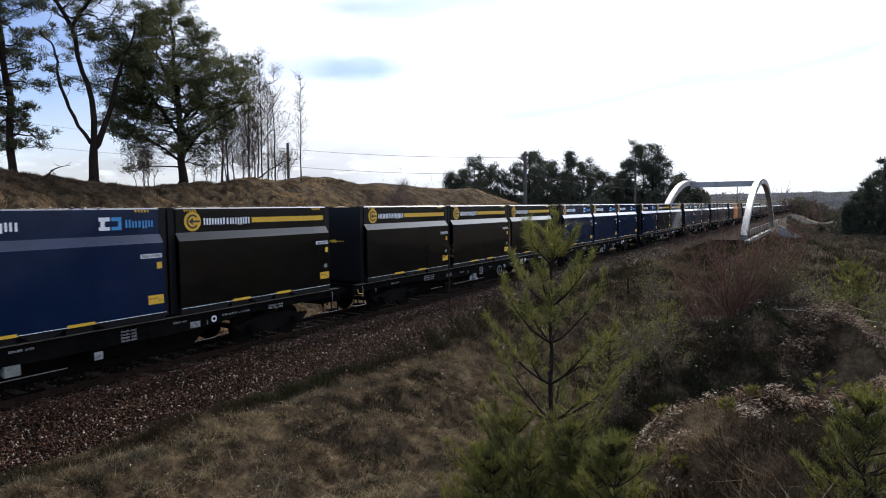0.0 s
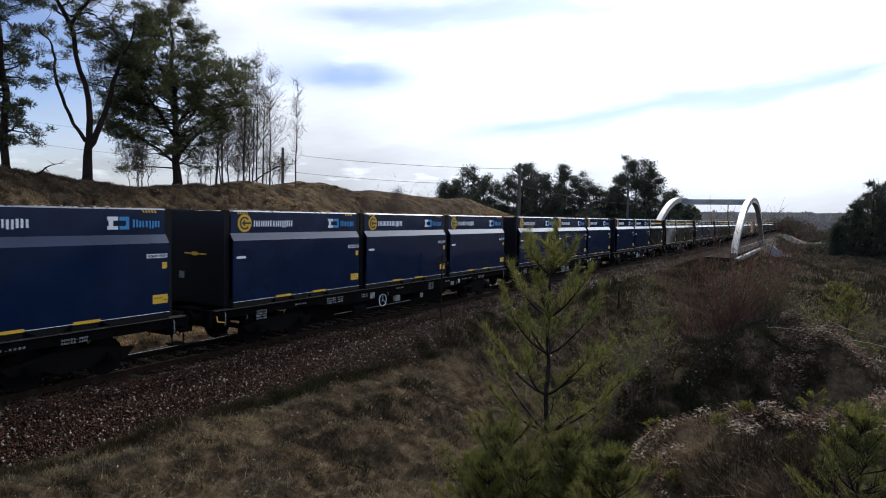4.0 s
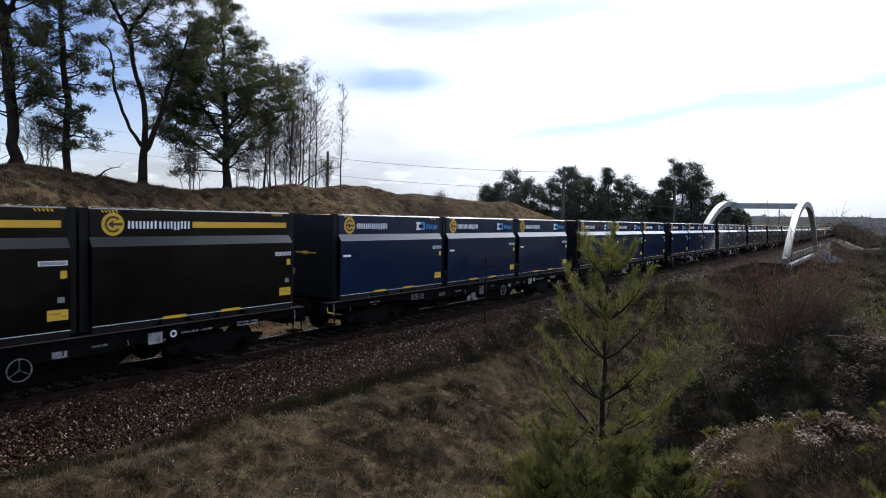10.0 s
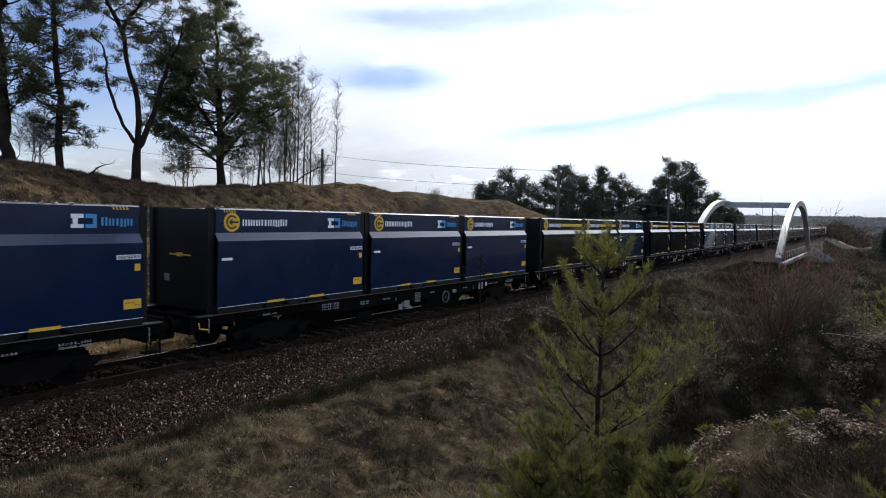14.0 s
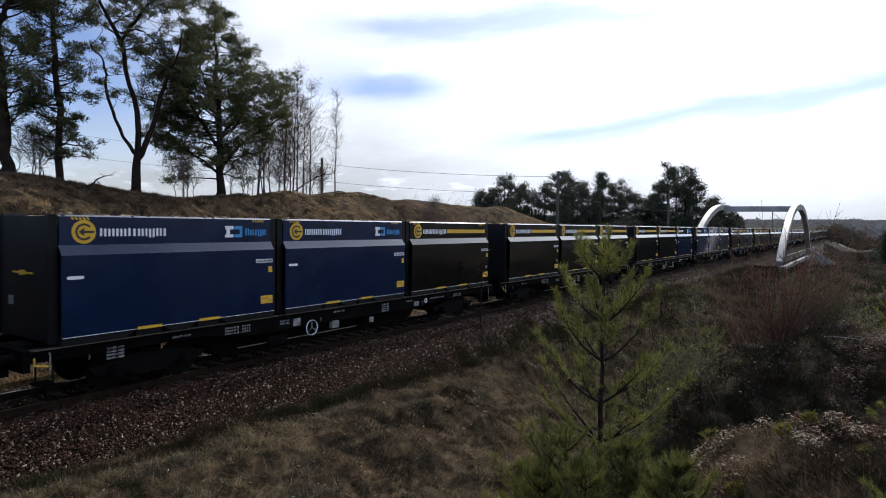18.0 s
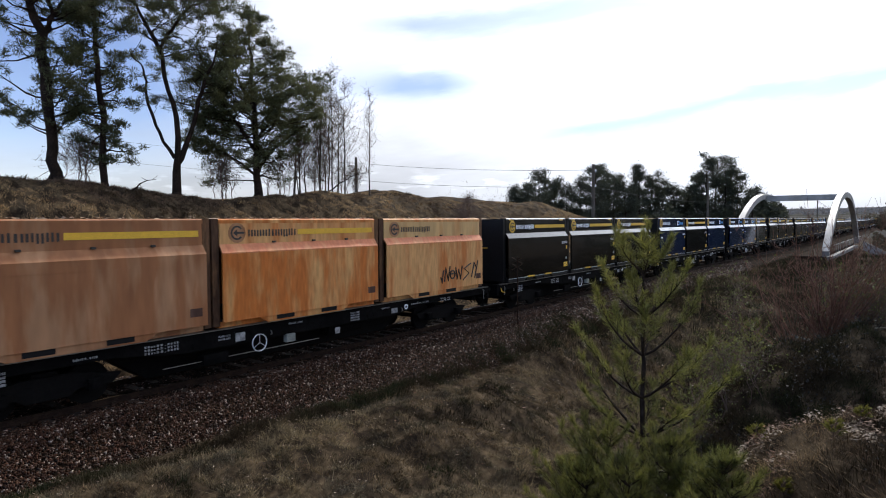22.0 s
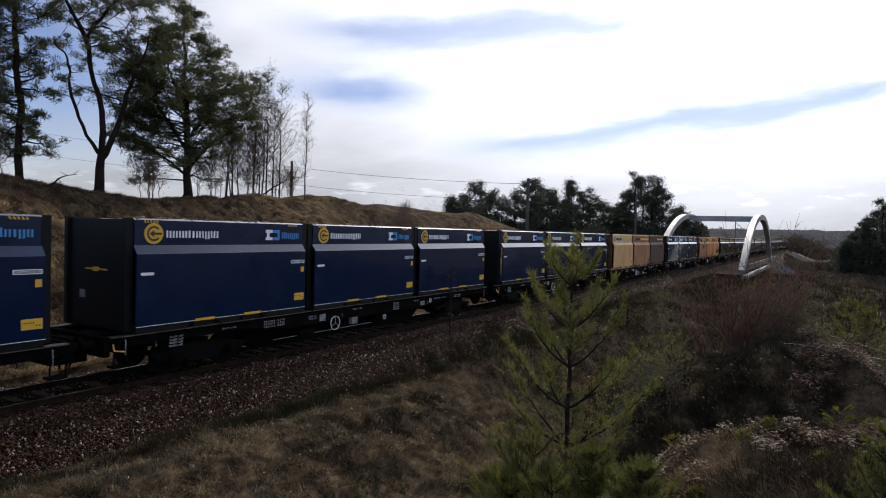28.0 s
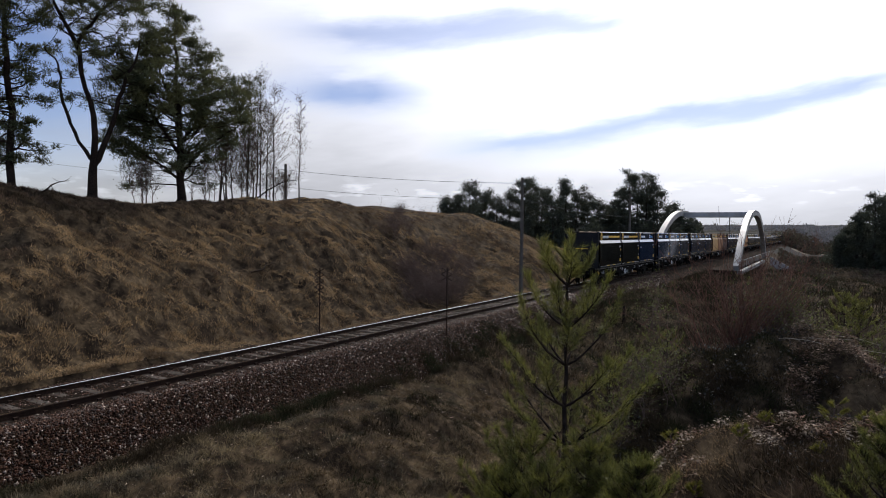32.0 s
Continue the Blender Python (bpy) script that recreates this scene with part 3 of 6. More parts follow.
def build_track():
    bed = Geo()
    ys = np.concatenate([np.arange(-60, 60, 0.5), np.arange(60, 760, 5.0)])
    rs = np.random.RandomState(8)
    prof = []
    for i in range(len(BALLAST) - 1):
        (a, c), (b, d) = BALLAST[i], BALLAST[i + 1]
        n = 5 if abs(c - d) > 0.3 else 3
        prof += [(a + (b - a) * k / n, c + (d - c) * k / n) for k in range(n)]
    prof.append(BALLAST[-1])
    P = np.array(prof)
    V = np.zeros((len(ys), len(P), 3))
    V[:, :, 0] = TRACK + P[:, 0] + rs.uniform(-0.02, 0.02, V.shape[:2])
    V[:, :, 1] = ys[:, None]
    V[:, :, 2] = P[:, 1] + rs.uniform(-0.022, 0.0, V.shape[:2])
    n = len(P)
    bed.add(V, [(i * n + k, i * n + k + 1, (i + 1) * n + k + 1, (i + 1) * n + k) for i in range(len(ys) - 1) for k in range(n - 1)])
    # strip between the rails, with the train's shade put into its colour
    inner = Geo()
    inner.add([(TRACK + a, y, -0.158 + 0.02 * rs.uniform()) for y in np.arange(-20, 120, 0.5) for a in (-1.25, -0.82, -0.4, 0, 0.4, 0.82, 1.25)],
              [(i * 7 + k, i * 7 + k + 1, i * 7 + 8 + k, i * 7 + 7 + k) for i in range(279) for k in range(6)])
    thing("track_bed", "stones between the rails, darkened for the shade under the train", "ballast", kind="structure", data=inner.mesh("track_bed", M["shaded_bed"], True))
    thing("ballast_bed", "red-brown crushed stone ballast bed under the track", "ballast", kind="structure", data=bed.mesh("ballast_bed", M["ballast"], True))
    track = thing("railway_track", "single railway track with worn steel rails on concrete sleepers", "railway track", kind="structure")
    rail = [(-0.075, -0.17), (0.075, -0.17), (0.075, -0.155), (0.012, -0.135), (0.012, -0.045), (0.036, -0.03), (0.036, -0.004), (0.028, 0.0),
            (-0.028, 0.0), (-0.036, -0.004), (-0.036, -0.03), (-0.012, -0.045), (-0.012, -0.135), (-0.075, -0.155)]
    for side in (-0.7525, 0.7525):
        r = part("rail", Geo().prism([(TRACK + side + a, b) for a, b in rail], -60, 760), M["rust"], track, "rusty steel rail")
        q = 1 if side < 0 else -1
        head = [(TRACK + side + a * q, b) for a, b in ((-0.012, 0.0002), (0.038, -0.012), (0.0365, -0.004), (0.030, 0.0022), (-0.012, 0.0022))]
        part("rail_head", Geo().prism(head[::q], -60, 760), M["railtop"], r, "shiny worn rail head")
    sl = Geo().prism_x([(-0.14, -0.36), (0.14, -0.36), (0.14, -0.19), (0.10, -0.165), (-0.10, -0.165), (-0.14, -0.19)], -1.3, 1.3).mesh("sleeper", M["sleeper"])
    for i in range(200):
        s = new("sleeper", sl)
        s.parent = track
        s.location = (TRACK, -6 + 0.6 * i, 0.02)
    clip = Geo().box(-0.14, -0.08, -0.05, 0.05, -0.165, -0.11).box(0.08, 0.14, -0.05, 0.05, -0.165, -0.11).mesh("rail_clip", M["rust"])
    for i in range(60):
        for side in (-0.7525, 0.7525):
            c = new("rail_clip", clip)
            c.parent = track
            c.location = (TRACK + side, -1 + 0.6 * i, 0.02)
    return track


build_track()


def build_stones():
    rs = np.random.RandomState(21)
    P = np.array(BALLAST)
    n = 136000
    y = 3 + 66 * rs.uniform(0, 1, n) ** 1.8
    u = np.where(rs.uniform(0, 1, n) < 0.76, rs.uniform(1.1, 3.15, n), rs.uniform(-1.9, 1.2, n))
    z = np.interp(u, P[:, 0], P[:, 1])
    u = np.where(np.abs(np.abs(u) - 0.7525) < 0.1, u + 0.2, u)
    base = np.array([(1, 0, 0), (-1, 0, 0), (0, 1, 0), (0, -1, 0), (0, 0, 1), (0, 0, -1)], float)
    fc = np.array([(0, 2, 4), (2, 1, 4), (1, 3, 4), (3, 0, 4), (2, 0, 5), (1, 2, 5), (3, 1, 5), (0, 3, 5)])
    size = rs.uniform(0.010, 0.036, (n, 1, 1)) * rs.uniform(0.45, 1.4, (n, 1, 3))
    V = base[None] * size + rs.uniform(-0.012, 0.012, (n, 6, 3))
    ax = rs.normal(size=(n, 3))
    ax /= np.linalg.norm(ax, axis=1, keepdims=True)
    an = rs.uniform(0, 3.1, n)[:, None, None]
    k = ax[:, None, :]
    V = V * np.cos(an) + np.cross(np.broadcast_to(k, V.shape), V) * np.sin(an) + k * (V * k).sum(-1, keepdims=True) * (1 - np.cos(an))
    V[:, :, 0] += (TRACK + u)[:, None]
    V[:, :, 1] += y[:, None]
    V[:, :, 2] += (z + 0.012)[:, None]
    # one stone in ten is pale, partly to stand for glints
    pale = rs.uniform(0, 1, n) < 0.10
    for V, material, label in ((V[~pale], "stone", "loose red-brown crushed stones beside the rails"), (V[pale], "pale_stone", "loose pale crushed stones beside the rails, partly standing for glints")):
        lay_stones(V, fc, material, label)


def lay_stones(V, fc, material, label):
    n = len(V)
    me = bpy.data.meshes.new("ballast_stones")
    F = (fc[None] + (np.arange(n) * 6)[:, None, None]).reshape(-1, 3)
    me.vertices.add(n * 6), me.loops.add(len(F) * 3), me.polygons.add(len(F))
    me.vertices.foreach_set("co", V.astype(np.float32).ravel())
    me.loops.foreach_set("vertex_index", F.astype(np.int32).ravel())
    me.polygons.foreach_set("loop_start", np.arange(0, len(F) * 3, 3, dtype=np.int32))
    me.materials.append(M[material])
    me.update(calc_edges=True)
    thing("ballast_stones", label, "ballast", kind="stuff", data=me)


build_stones()


# ---- grass and low plants ----
def blades(rs, x, y, height, wide, per, spread, lean=0.5, sink=0.03):
    """tufts of blades at x, y: triangles (n, 3, 3)"""
    n = len(x)
    x, y = np.repeat(x, per), np.repeat(y, per)
    height = np.repeat(height * rs.uniform(0.6, 1.3, n), per) * rs.uniform(0.5, 1.2, n * per)
    x, y = x + rs.normal(0, spread, n * per), y + rs.normal(0, spread, n * per)
    z = ground_z(x, y) - sink
    a = rs.uniform(0, 6.283, n * per)
    l = np.abs(rs.normal(0, lean, n * per)) * height
    b = rs.uniform(0, 6.283, n * per)
    w = wide * rs.uniform(0.6, 1.4, n * per)
    T = np.zeros((n * per, 3, 3))
    T[:, 0] = np.stack([x - w * np.cos(b), y - w * np.sin(b), z], 1)
    T[:, 1] = np.stack([x + w * np.cos(b), y + w * np.sin(b), z], 1)
    T[:, 2] = np.stack([x + l * np.cos(a), y + l * np.sin(a), z + height], 1)
    return T


def tussocks(rs, x, y, height, wide, per, spread):
    """domed clumps: blades taller and more upright in the middle, fallen outwards at the rim"""
    n = len(x)
    size = np.repeat(rs.uniform(0.55, 1.3, n), per)
    a, f = rs.uniform(0, 6.283, n * per), np.sqrt(rs.uniform(0, 1, n * per)) * 1.7
    ox, oy = f * spread * size * np.cos(a), f * spread * size * np.sin(a)
    px, py = np.repeat(x, per) + ox, np.repeat(y, per) + oy
    h = height * size * np.clip(1.05 - 0.45 * f, 0.2, 1) * rs.uniform(0.55, 1.15, n * per)
    l = h * (0.25 + 0.75 * f) * rs.uniform(0.4, 1.3, n * per)
    a = a + rs.normal(0, 0.7, n * per)
    b, w = rs.uniform(0, 6.283, n * per), wide * rs.uniform(0.6, 1.4, n * per)
    z = ground_z(px, py) - 0.03
    T = np.zeros((n * per, 3, 3))
    T[:, 0] = np.stack([px - w * np.cos(b), py - w * np.sin(b), z], 1)
    T[:, 1] = np.stack([px + w * np.cos(b), py + w * np.sin(b), z], 1)
    T[:, 2] = np.stack([px + l * np.cos(a), py + l * np.sin(a), z + h], 1)
    return T


def stuff(name, label, T, material, category="grass"):
    thing(name, label, category, kind="stuff", data=fast_tris(name, T, M[material]))


def build_grass():
    rs = np.random.RandomState(5)
    # cutting slope: pale tufts, and dark growth between them and along the top
    n = 36000
    y, u = -8 + 82 * rs.uniform(0, 1, n), -(2.2 + 13.8 * rs.uniform(0, 1, n))
    keep = patch(TRACK + u, y, 2.9) < 0.62
    y, u = y[keep], u[keep]
    dark = (u < -12.3 + 1.0 * np.sin(y * 0.5)) & (y < 20 + 2 * np.sin(u * 2)) | (patch(TRACK + u, y, 1.2) > 1.5)
    x = TRACK + u
    stuff("slope_grass", "tufts of dry yellow-brown grass on the cutting slope", blades(rs, x[~dark], y[~dark], np.where(u[~dark] < -11.2, 0.09, 0.14), 0.012, 20, 0.09, 1.2), "straw")
    stuff("slope_heather", "dark brown heather patches on the cutting slope", blades(rs, x[dark], y[dark], 0.13, 0.014, 18, 0.12, 1.0), "bracken", "heather")
    gy, gu = np.meshgrid(np.arange(-8, 74, 0.46), np.arange(2.3, 11.2, 0.46))
    y, u = gy.ravel() + rs.uniform(-0.22, 0.22, gy.size), -gu.ravel() + rs.uniform(-0.22, 0.22, gy.size)
    stuff("tussock_grass", "domed tussocks of dry grass on the cutting slope", tussocks(rs, TRACK + u, y, 0.15, 0.010, 38, 0.10), "straw")
    # bank between the track and the viewer
    n = 26000
    y, u = 2 + 44 * rs.uniform(0, 1, n) ** 1.5, 2.7 + 9.5 * rs.uniform(0, 1, n)
    x = TRACK + u
    p = patch(x, y, 1.2) + 1.9 * np.exp(-((u - 4.3) / 0.55) ** 2) - 2.6 * np.exp(-((u - 3.1) / 0.4) ** 2) + 1.5 * np.exp(-((u - 8.4) / 1.2) ** 2) * (y < 15)
    a, b, c = p > 0.9, (p <= 0.9) & (p > -1.7), p <= -1.7
    stuff("bank_grass", "pale dry grass on the bank beside the track", blades(rs, x[a], y[a], 0.12, 0.008, 17, 0.10, 1.5), "bank_straw")
    stuff("matted_grass", "matted brown grass on the bank", blades(rs, x[b], y[b], 0.11, 0.009, 16, 0.11, 1.5), "mat_grass")
    stuff("bank_heather", "low dark heather on the bank beside the ballast", blades(rs, x[c], y[c], 0.14, 0.009, 18, 0.10, 1.0), "heath", "heather")
    n = 2600
    y, u = 3 + 38 * rs.uniform(0, 1, n) ** 1.4, 3.6 + 8.2 * rs.uniform(0, 1, n)
    g = rs.uniform(0, 1, n) < 0.5
    stuff("bank_tufts", "small pale tufts of dry grass on the bank", tussocks(rs, TRACK + u[g], y[g], 0.15, 0.006, 44, 0.08), "bank_straw")
    stuff("bank_sprigs", "small dark sprigs of heather among the bank grass", tussocks(rs, TRACK + u[~g], y[~g], 0.16, 0.006, 44, 0.09), "heath", "heather")
    n = 420
    y = 5 + 46 * rs.uniform(0, 1, n) ** 0.75
    u = 3.2 - 0.95 * smooth01((y - 11) / 12) * rs.uniform(0, 1, n) ** 1.4 + rs.normal(0, 0.18, n)
    T = tussocks(rs, TRACK + u, y, 0.36, 0.006, 200, 0.17)
    foot = np.interp(T[:, 0, 0] - TRACK, [q[0] for q in BALLAST], [q[1] for q in BALLAST]) - 0.03
    T[:, :, 2] += np.maximum(0, foot - T[:, 0, 2])[:, None]
    stuff("toe_heather", "small dark heather bushes at the foot of the ballast", T, "heath", "heather")
    n = 7000
    y, u = 44 + 52 * rs.uniform(0, 1, n), 2.5 + 5 * rs.uniform(0, 1, n)
    d = patch(TRACK + u, y, 0.7) > 0.5
    stuff("far_bank_grass", "rough brown grass along the track towards the bridge", blades(rs, TRACK + u[d], y[d], 0.25, 0.03, 9, 0.2, 1.1), "mat_grass")
    stuff("far_bank_heather", "dark heather along the track towards the bridge", blades(rs, TRACK + u[~d], y[~d], 0.28, 0.03, 10, 0.2, 0.9), "heath", "heather")
    n = 13000
    x, y = rs.uniform(-13, 14, n), 22 + 75 * rs.uniform(0, 1, n)
    d = patch(x, y, 0.5) > 0.9
    stuff("heath_grass", "dry grass on the heath towards the valley", blades(rs, x[d], y[d], 0.4, 0.02, 10, 0.2, 0.9), "mat_grass")
    stuff("heath_heather", "dark heather on the heath towards the valley", blades(rs, x[~d], y[~d], 0.4, 0.022, 12, 0.22, 0.8), "heath", "heather")
    # the mounds by the viewer
    n = 17000
    x, y = rs.uniform(-5.0, 8.5, n), 2.2 + 22 * rs.uniform(0, 1, n) ** 1.6
    d = patch(x, y, 1.6) - 3.0 * bump2(x, y, -1.5, 11.8, 1.9, 3.2) + 1.3 * smooth01(x + 0.2) > 0.15
    stuff("heather", "dark brown heather and bilberry covering the mounds", blades(rs, x[~d], y[~d], 0.15, 0.006, 20, 0.08, 1.1), "heath", "heather")
    stuff("mound_grass", "pale dry grass lying over the mounds", blades(rs, x[d], y[d], 0.11, 0.005, 16, 0.08, 1.5), "mat_grass")
    n = 420
    x, y = rs.normal(-1.5, 0.95, n), rs.normal(11.4, 1.7, n)
    stuff("heather_bushes", "close dark heather bushes on the shaded mound", tussocks(rs, x, y, 0.26, 0.004, 190, 0.13), "heath", "heather")
    # thick growth on the mound before the viewer
    n = 15000
    x, y = rs.uniform(-3.5, 7.0, n), 2.6 + 8.5 * rs.uniform(0, 1, n) ** 1.3
    # paler growth towards the crest puts its sunlit top into the colour
    top = bump2(x, y, 1.7, 7.7, 3.4, 1.3) * (y > 6.6)
    p = patch(x, y, 2.2) + 3.4 * top
    a, b, c = p > 1.5, (p <= 1.5) & (p > 0.4), p <= 0.4
    stuff("dry_stalks", "pale dry stalks lying on the mound", blades(rs, x[a], y[a], 0.10, 0.0025, 16, 0.07, 2.0), "straw")
    stuff("brown_litter_grass", "brown dead growth on the mound", blades(rs, x[b], y[b], 0.13, 0.003, 20, 0.07, 1.4), "bracken")
    stuff("mound_heather", "dark twiggy heather on the mound", blades(rs, x[c], y[c], 0.17, 0.0032, 24, 0.07, 0.9), "heath", "heather")
    # litter along the top of the near mound, pale to paint its sunlit crest
    n = 44000
    x, y = rs.uniform(-2.2, 4.5, n), rs.uniform(6.3, 9.2, n)
    keep = bump2(x, y, 1.7, 7.7, 3.2, 1.1) + 0.25 * patch(x, y, 3.0) > 0.42
    x, y = x[keep], y[keep]
    c = np.stack([x, y, ground_z(x, y) + rs.uniform(0.02, 0.14, len(x))], 1)
    stuff("pale_litter", "dead leaves and stalks, paler on the mound top as if sunlit", c[:, None, :] + rs.normal(0, 0.013, (len(x), 3, 3)) * np.array([1.4, 1.4, 0.6]), "litter", "leaf litter")
    n = 92000
    x, y = rs.uniform(-0.4, 5.5, n), rs.uniform(7.8, 16.0, n)
    keep = patch(x, y, 2.4) > -0.8
    x, y = x[keep], y[keep]
    c = np.stack([x, y, ground_z(x, y) + rs.uniform(0.05, 0.22, len(x))], 1)
    stuff("brown_litter", "brown dead leaves and stalks on the open mound", c[:, None, :] + rs.normal(0, 0.017, (len(x), 3, 3)) * np.array([1.3, 1.3, 0.6]), "brown_leaf", "leaf litter")
    # the heath round and behind the viewer
    n = 11000
    x, y = rs.uniform(-12, 12, n), rs.uniform(-14, 2.4, n)
    d = patch(x, y, 1.6) > 0.15
    stuff("rear_heather", "dark heather on the heath behind the mounds", blades(rs, x[~d], y[~d], 0.16, 0.012, 12, 0.10, 1.0), "heath", "heather")
    stuff("rear_grass", "dry matted grass on the heath behind the mounds", blades(rs, x[d], y[d], 0.12, 0.012, 12, 0.10, 1.4), "mat_grass")
    # small shiny leaves on the mounds
    n = 60000
    x, y = rs.uniform(-4.5, 8.5, n), 3.0 + 19 * rs.uniform(0, 1, n) ** 1.5
    keep = (patch(x, y, 1.6) < 0.4) & (ground_z(x, y) > -1.0)
    x, y = x[keep], y[keep]
    c = np.stack([x, y, ground_z(x, y) + rs.uniform(0.03, 0.2, len(x))], 1)
    stuff("bilberry", "low dark bilberry plants with small glossy leaves", c[:, None, :] + rs.normal(0, 1, (len(x), 3, 3)) * (0.0012 * np.hypot(x, y) + 0.003)[:, None, None], "bilberry", "bilberry")
    # dead leaves and bits of stalk
    n = 16000
    x, y = np.concatenate([rs.uniform(-12.0, -4, n // 2), rs.uniform(-4.5, 8, n // 2)]), 2.5 + 26 * rs.uniform(0, 1, n) ** 1.4
    keep = patch(x, y, 2.0) > -0.3
    x, y = x[keep], y[keep]
    c = np.stack([x, y, ground_z(x, y) + rs.uniform(0.02, 0.12, len(x))], 1)
    T = c[:, None, :] + rs.normal(0, 1, (len(x), 3, 3)) * np.array([1, 1, 0.5]) * (0.0011 * np.hypot(x, y) + 0.004)[:, None, None]
    stuff("leaf_litter", "dead leaves and bits of pale stalk on the heath", T, "litter", "leaf litter")


build_grass()

# ---- the train ----
SLOT, PITCH = 6.075, 19.81
LEN = 5.63                  # side wall of one container
Z0, ZL, ZT, ZTOP = 1.43, 3.15, 3.36, 4.0
HW, HU = 1.45, 1.31         # half width of the lower wall and of the upper panel


def word_blocks(geo, x0, x1, y0, y1, z0, z1, shapes):
    """a lettered mark as plain upright bars, tied together behind the surface: shapes gives each one's share, low and high edge"""
    total = sum(s[0] for s in shapes)
    xi = x0 - 0.02
    y, pts, fs = y0, [], []
    for w, a, b in shapes:
        wy = (y1 - y0) * w / total
        strokes = ((0.12, 0.38), (0.62, 0.88)) if w >= 0.8 else ((0.28, 0.72),)
        for k0, k1 in strokes:
            ya, yb, lo, hi = y + k0 * wy, y + k1 * wy, z0 + (z1 - z0) * a, z0 + (z1 - z0) * b
            n = len(pts)
            pts += [(xi, ya, lo), (xi, yb, lo), (xi, yb, hi), (xi, ya, hi), (x1, ya, lo), (x1, yb, lo), (x1, yb, hi), (x1, ya, hi)]
            fs += [(n + 4, n + 5, n + 6, n + 7), (n, n + 1, n + 5, n + 4), (n + 1, n + 2, n + 6, n + 5), (n + 2, n + 3, n + 7, n + 6), (n + 3, n, n + 4, n + 7)]
            if n:
                fs.append((n - 7, n, n + 3, n - 6))
        y += wy
    return geo.add(pts, fs)


MARK = [(0.5, .2, .78), (1, .2, .75), (1, .2, .75), (1, .2, .75), (.6, .2, .8), (.7, .2, .75), (1, .2, .75), (.5, .2, .78), (1, .1, .75), (1, .2, .8), (.6, .2, .78)]
SHORT = [(1.1, .2, .85), (1, .2, .75), (.7, .2, .75), (1, .1, .75), (1, .2, .75)]


def build_container(kind, near=True):
    fresh = kind in ("blue", "black")
    paint = M[kind]
    words = {"blue": "dark blue steel wood-chip container loaded on a flat wagon", "black": "black steel wood-chip container with a yellow stripe on a flat wagon",
             "orange": "weathered orange container with rust streaks on a flat wagon", "light_orange": "faded light orange container with scrawled paint on a flat wagon",
             "tan": "faded tan brown container on a flat wagon", "cream": "faded yellow container on a flat wagon", "brown": "faded dark brown container on a flat wagon"}
    c = thing("container", words[kind], "container", group="containers on the train")
    h = LEN / 2
    # hollow body: lower walls, sloped ledges, upper panels, open top
    for q in (1, -1):
        xa, xb = sorted((q * (HW - 0.05), q * HW))
        part("side_wall", Geo().prism([(xa, Z0), (xb, Z0), (xb, ZL), (xa, ZL)], -h, h), paint, c)
    part("floor_pan", Geo().box(-HW + 0.05, HW - 0.05, -h, h, Z0, Z0 + 0.06), M["dark"], c)
    panel = {"light_orange": M["cream"], "cream": M["pale_panel"], "orange": M["light_orange"]}.get(kind, paint)
    slope_paint = M["red_orange"] if kind in ("light_orange", "orange") else paint
    for s in (1, -1):
        q = [(s * HU, ZT - 0.05), (s * HW, ZL - 0.03), (s * HW, ZL), (s * HU, ZT)]
        part("ledge", Geo().prism(q if s > 0 else q[::-1], -h, h), slope_paint, c)
        q = [(s * (HU - 0.06), ZT - 0.05), (s * HU, ZT - 0.05), (s * HU, ZTOP - 0.12), (s * (HU - 0.06), ZTOP - 0.12)]
        part("upper_panel", Geo().prism(q if s > 0 else q[::-1], -h + 0.02, h - 0.02), panel, c)
        q = [(s * (HU - 0.16), ZTOP - 0.12), (s * (HU + 0.004), ZTOP - 0.12), (s * (HU + 0.004), ZTOP - 0.035), (s * (HU - 0.045), ZTOP), (s * (HU - 0.16), ZTOP)]
        part("top_rim", Geo().prism(q if s > 0 else q[::-1], -h, h), paint, c)
    if not near:
        for s in (-1, 1):
            part("end_wall", Geo().box(-HU, HU, min(s * h, s * (h + 0.12)), max(s * h, s * (h + 0.12)), Z0 - 0.1, ZTOP - 0.03), M["dark"], c, "dark end wall")
        if kind == "black":
            part("stripe", Geo().box(HU - 0.01, HU + 0.008, -h + 2.5, h - 0.12, 3.56, 3.72), M["yellow"], c, "yellow stripe")
        return c
    # ends with corner posts
    for s in (-1, 1):
        ya, yb = sorted((s * h, s * (h + (0.10 if fresh else 0.06))))
        # older ends and posts: rust, plus the gap's shade painted in
        ew = part("end_wall", Geo().box(-HU + 0.02, HU - 0.02, ya, yb, Z0 - 0.1, ZTOP - 0.03), M["dark"] if fresh else M["gap_shaded_end"], c, "dark end wall" if fresh else "ribbed end wall with rust, darkened for the shaded gap")
        if not fresh:
            wx = (2 * HU - 0.2) / 12
            ya, yb = sorted((s * h, s * (h + 0.12)))
            for i in range(12):
                xa = -HU + 0.1 + wx * i
                part("rib", Geo().box(xa, xa + 0.6 * wx, ya, yb, Z0 - 0.05, ZTOP - 0.08), M["gap_shaded_end"], ew)
        for sx in (-1, 1):
            xa, xb = sorted((sx * (HU - 0.02), sx * (HU - 0.16)))
            part("corner_post", Geo().box(xa, xb, min(s * h, s * (h + 0.19)), max(s * h, s * (h + 0.19)), Z0 - 0.12, ZTOP), M["dark"] if fresh else M["gap_shaded_end"], c)
    bar = Geo().box(-0.45, 0.45, -h - 0.135, -h - 0.10, 2.72, 2.755).box(-0.10, 0.10, -h - 0.15, -h - 0.10, 2.69, 2.79)
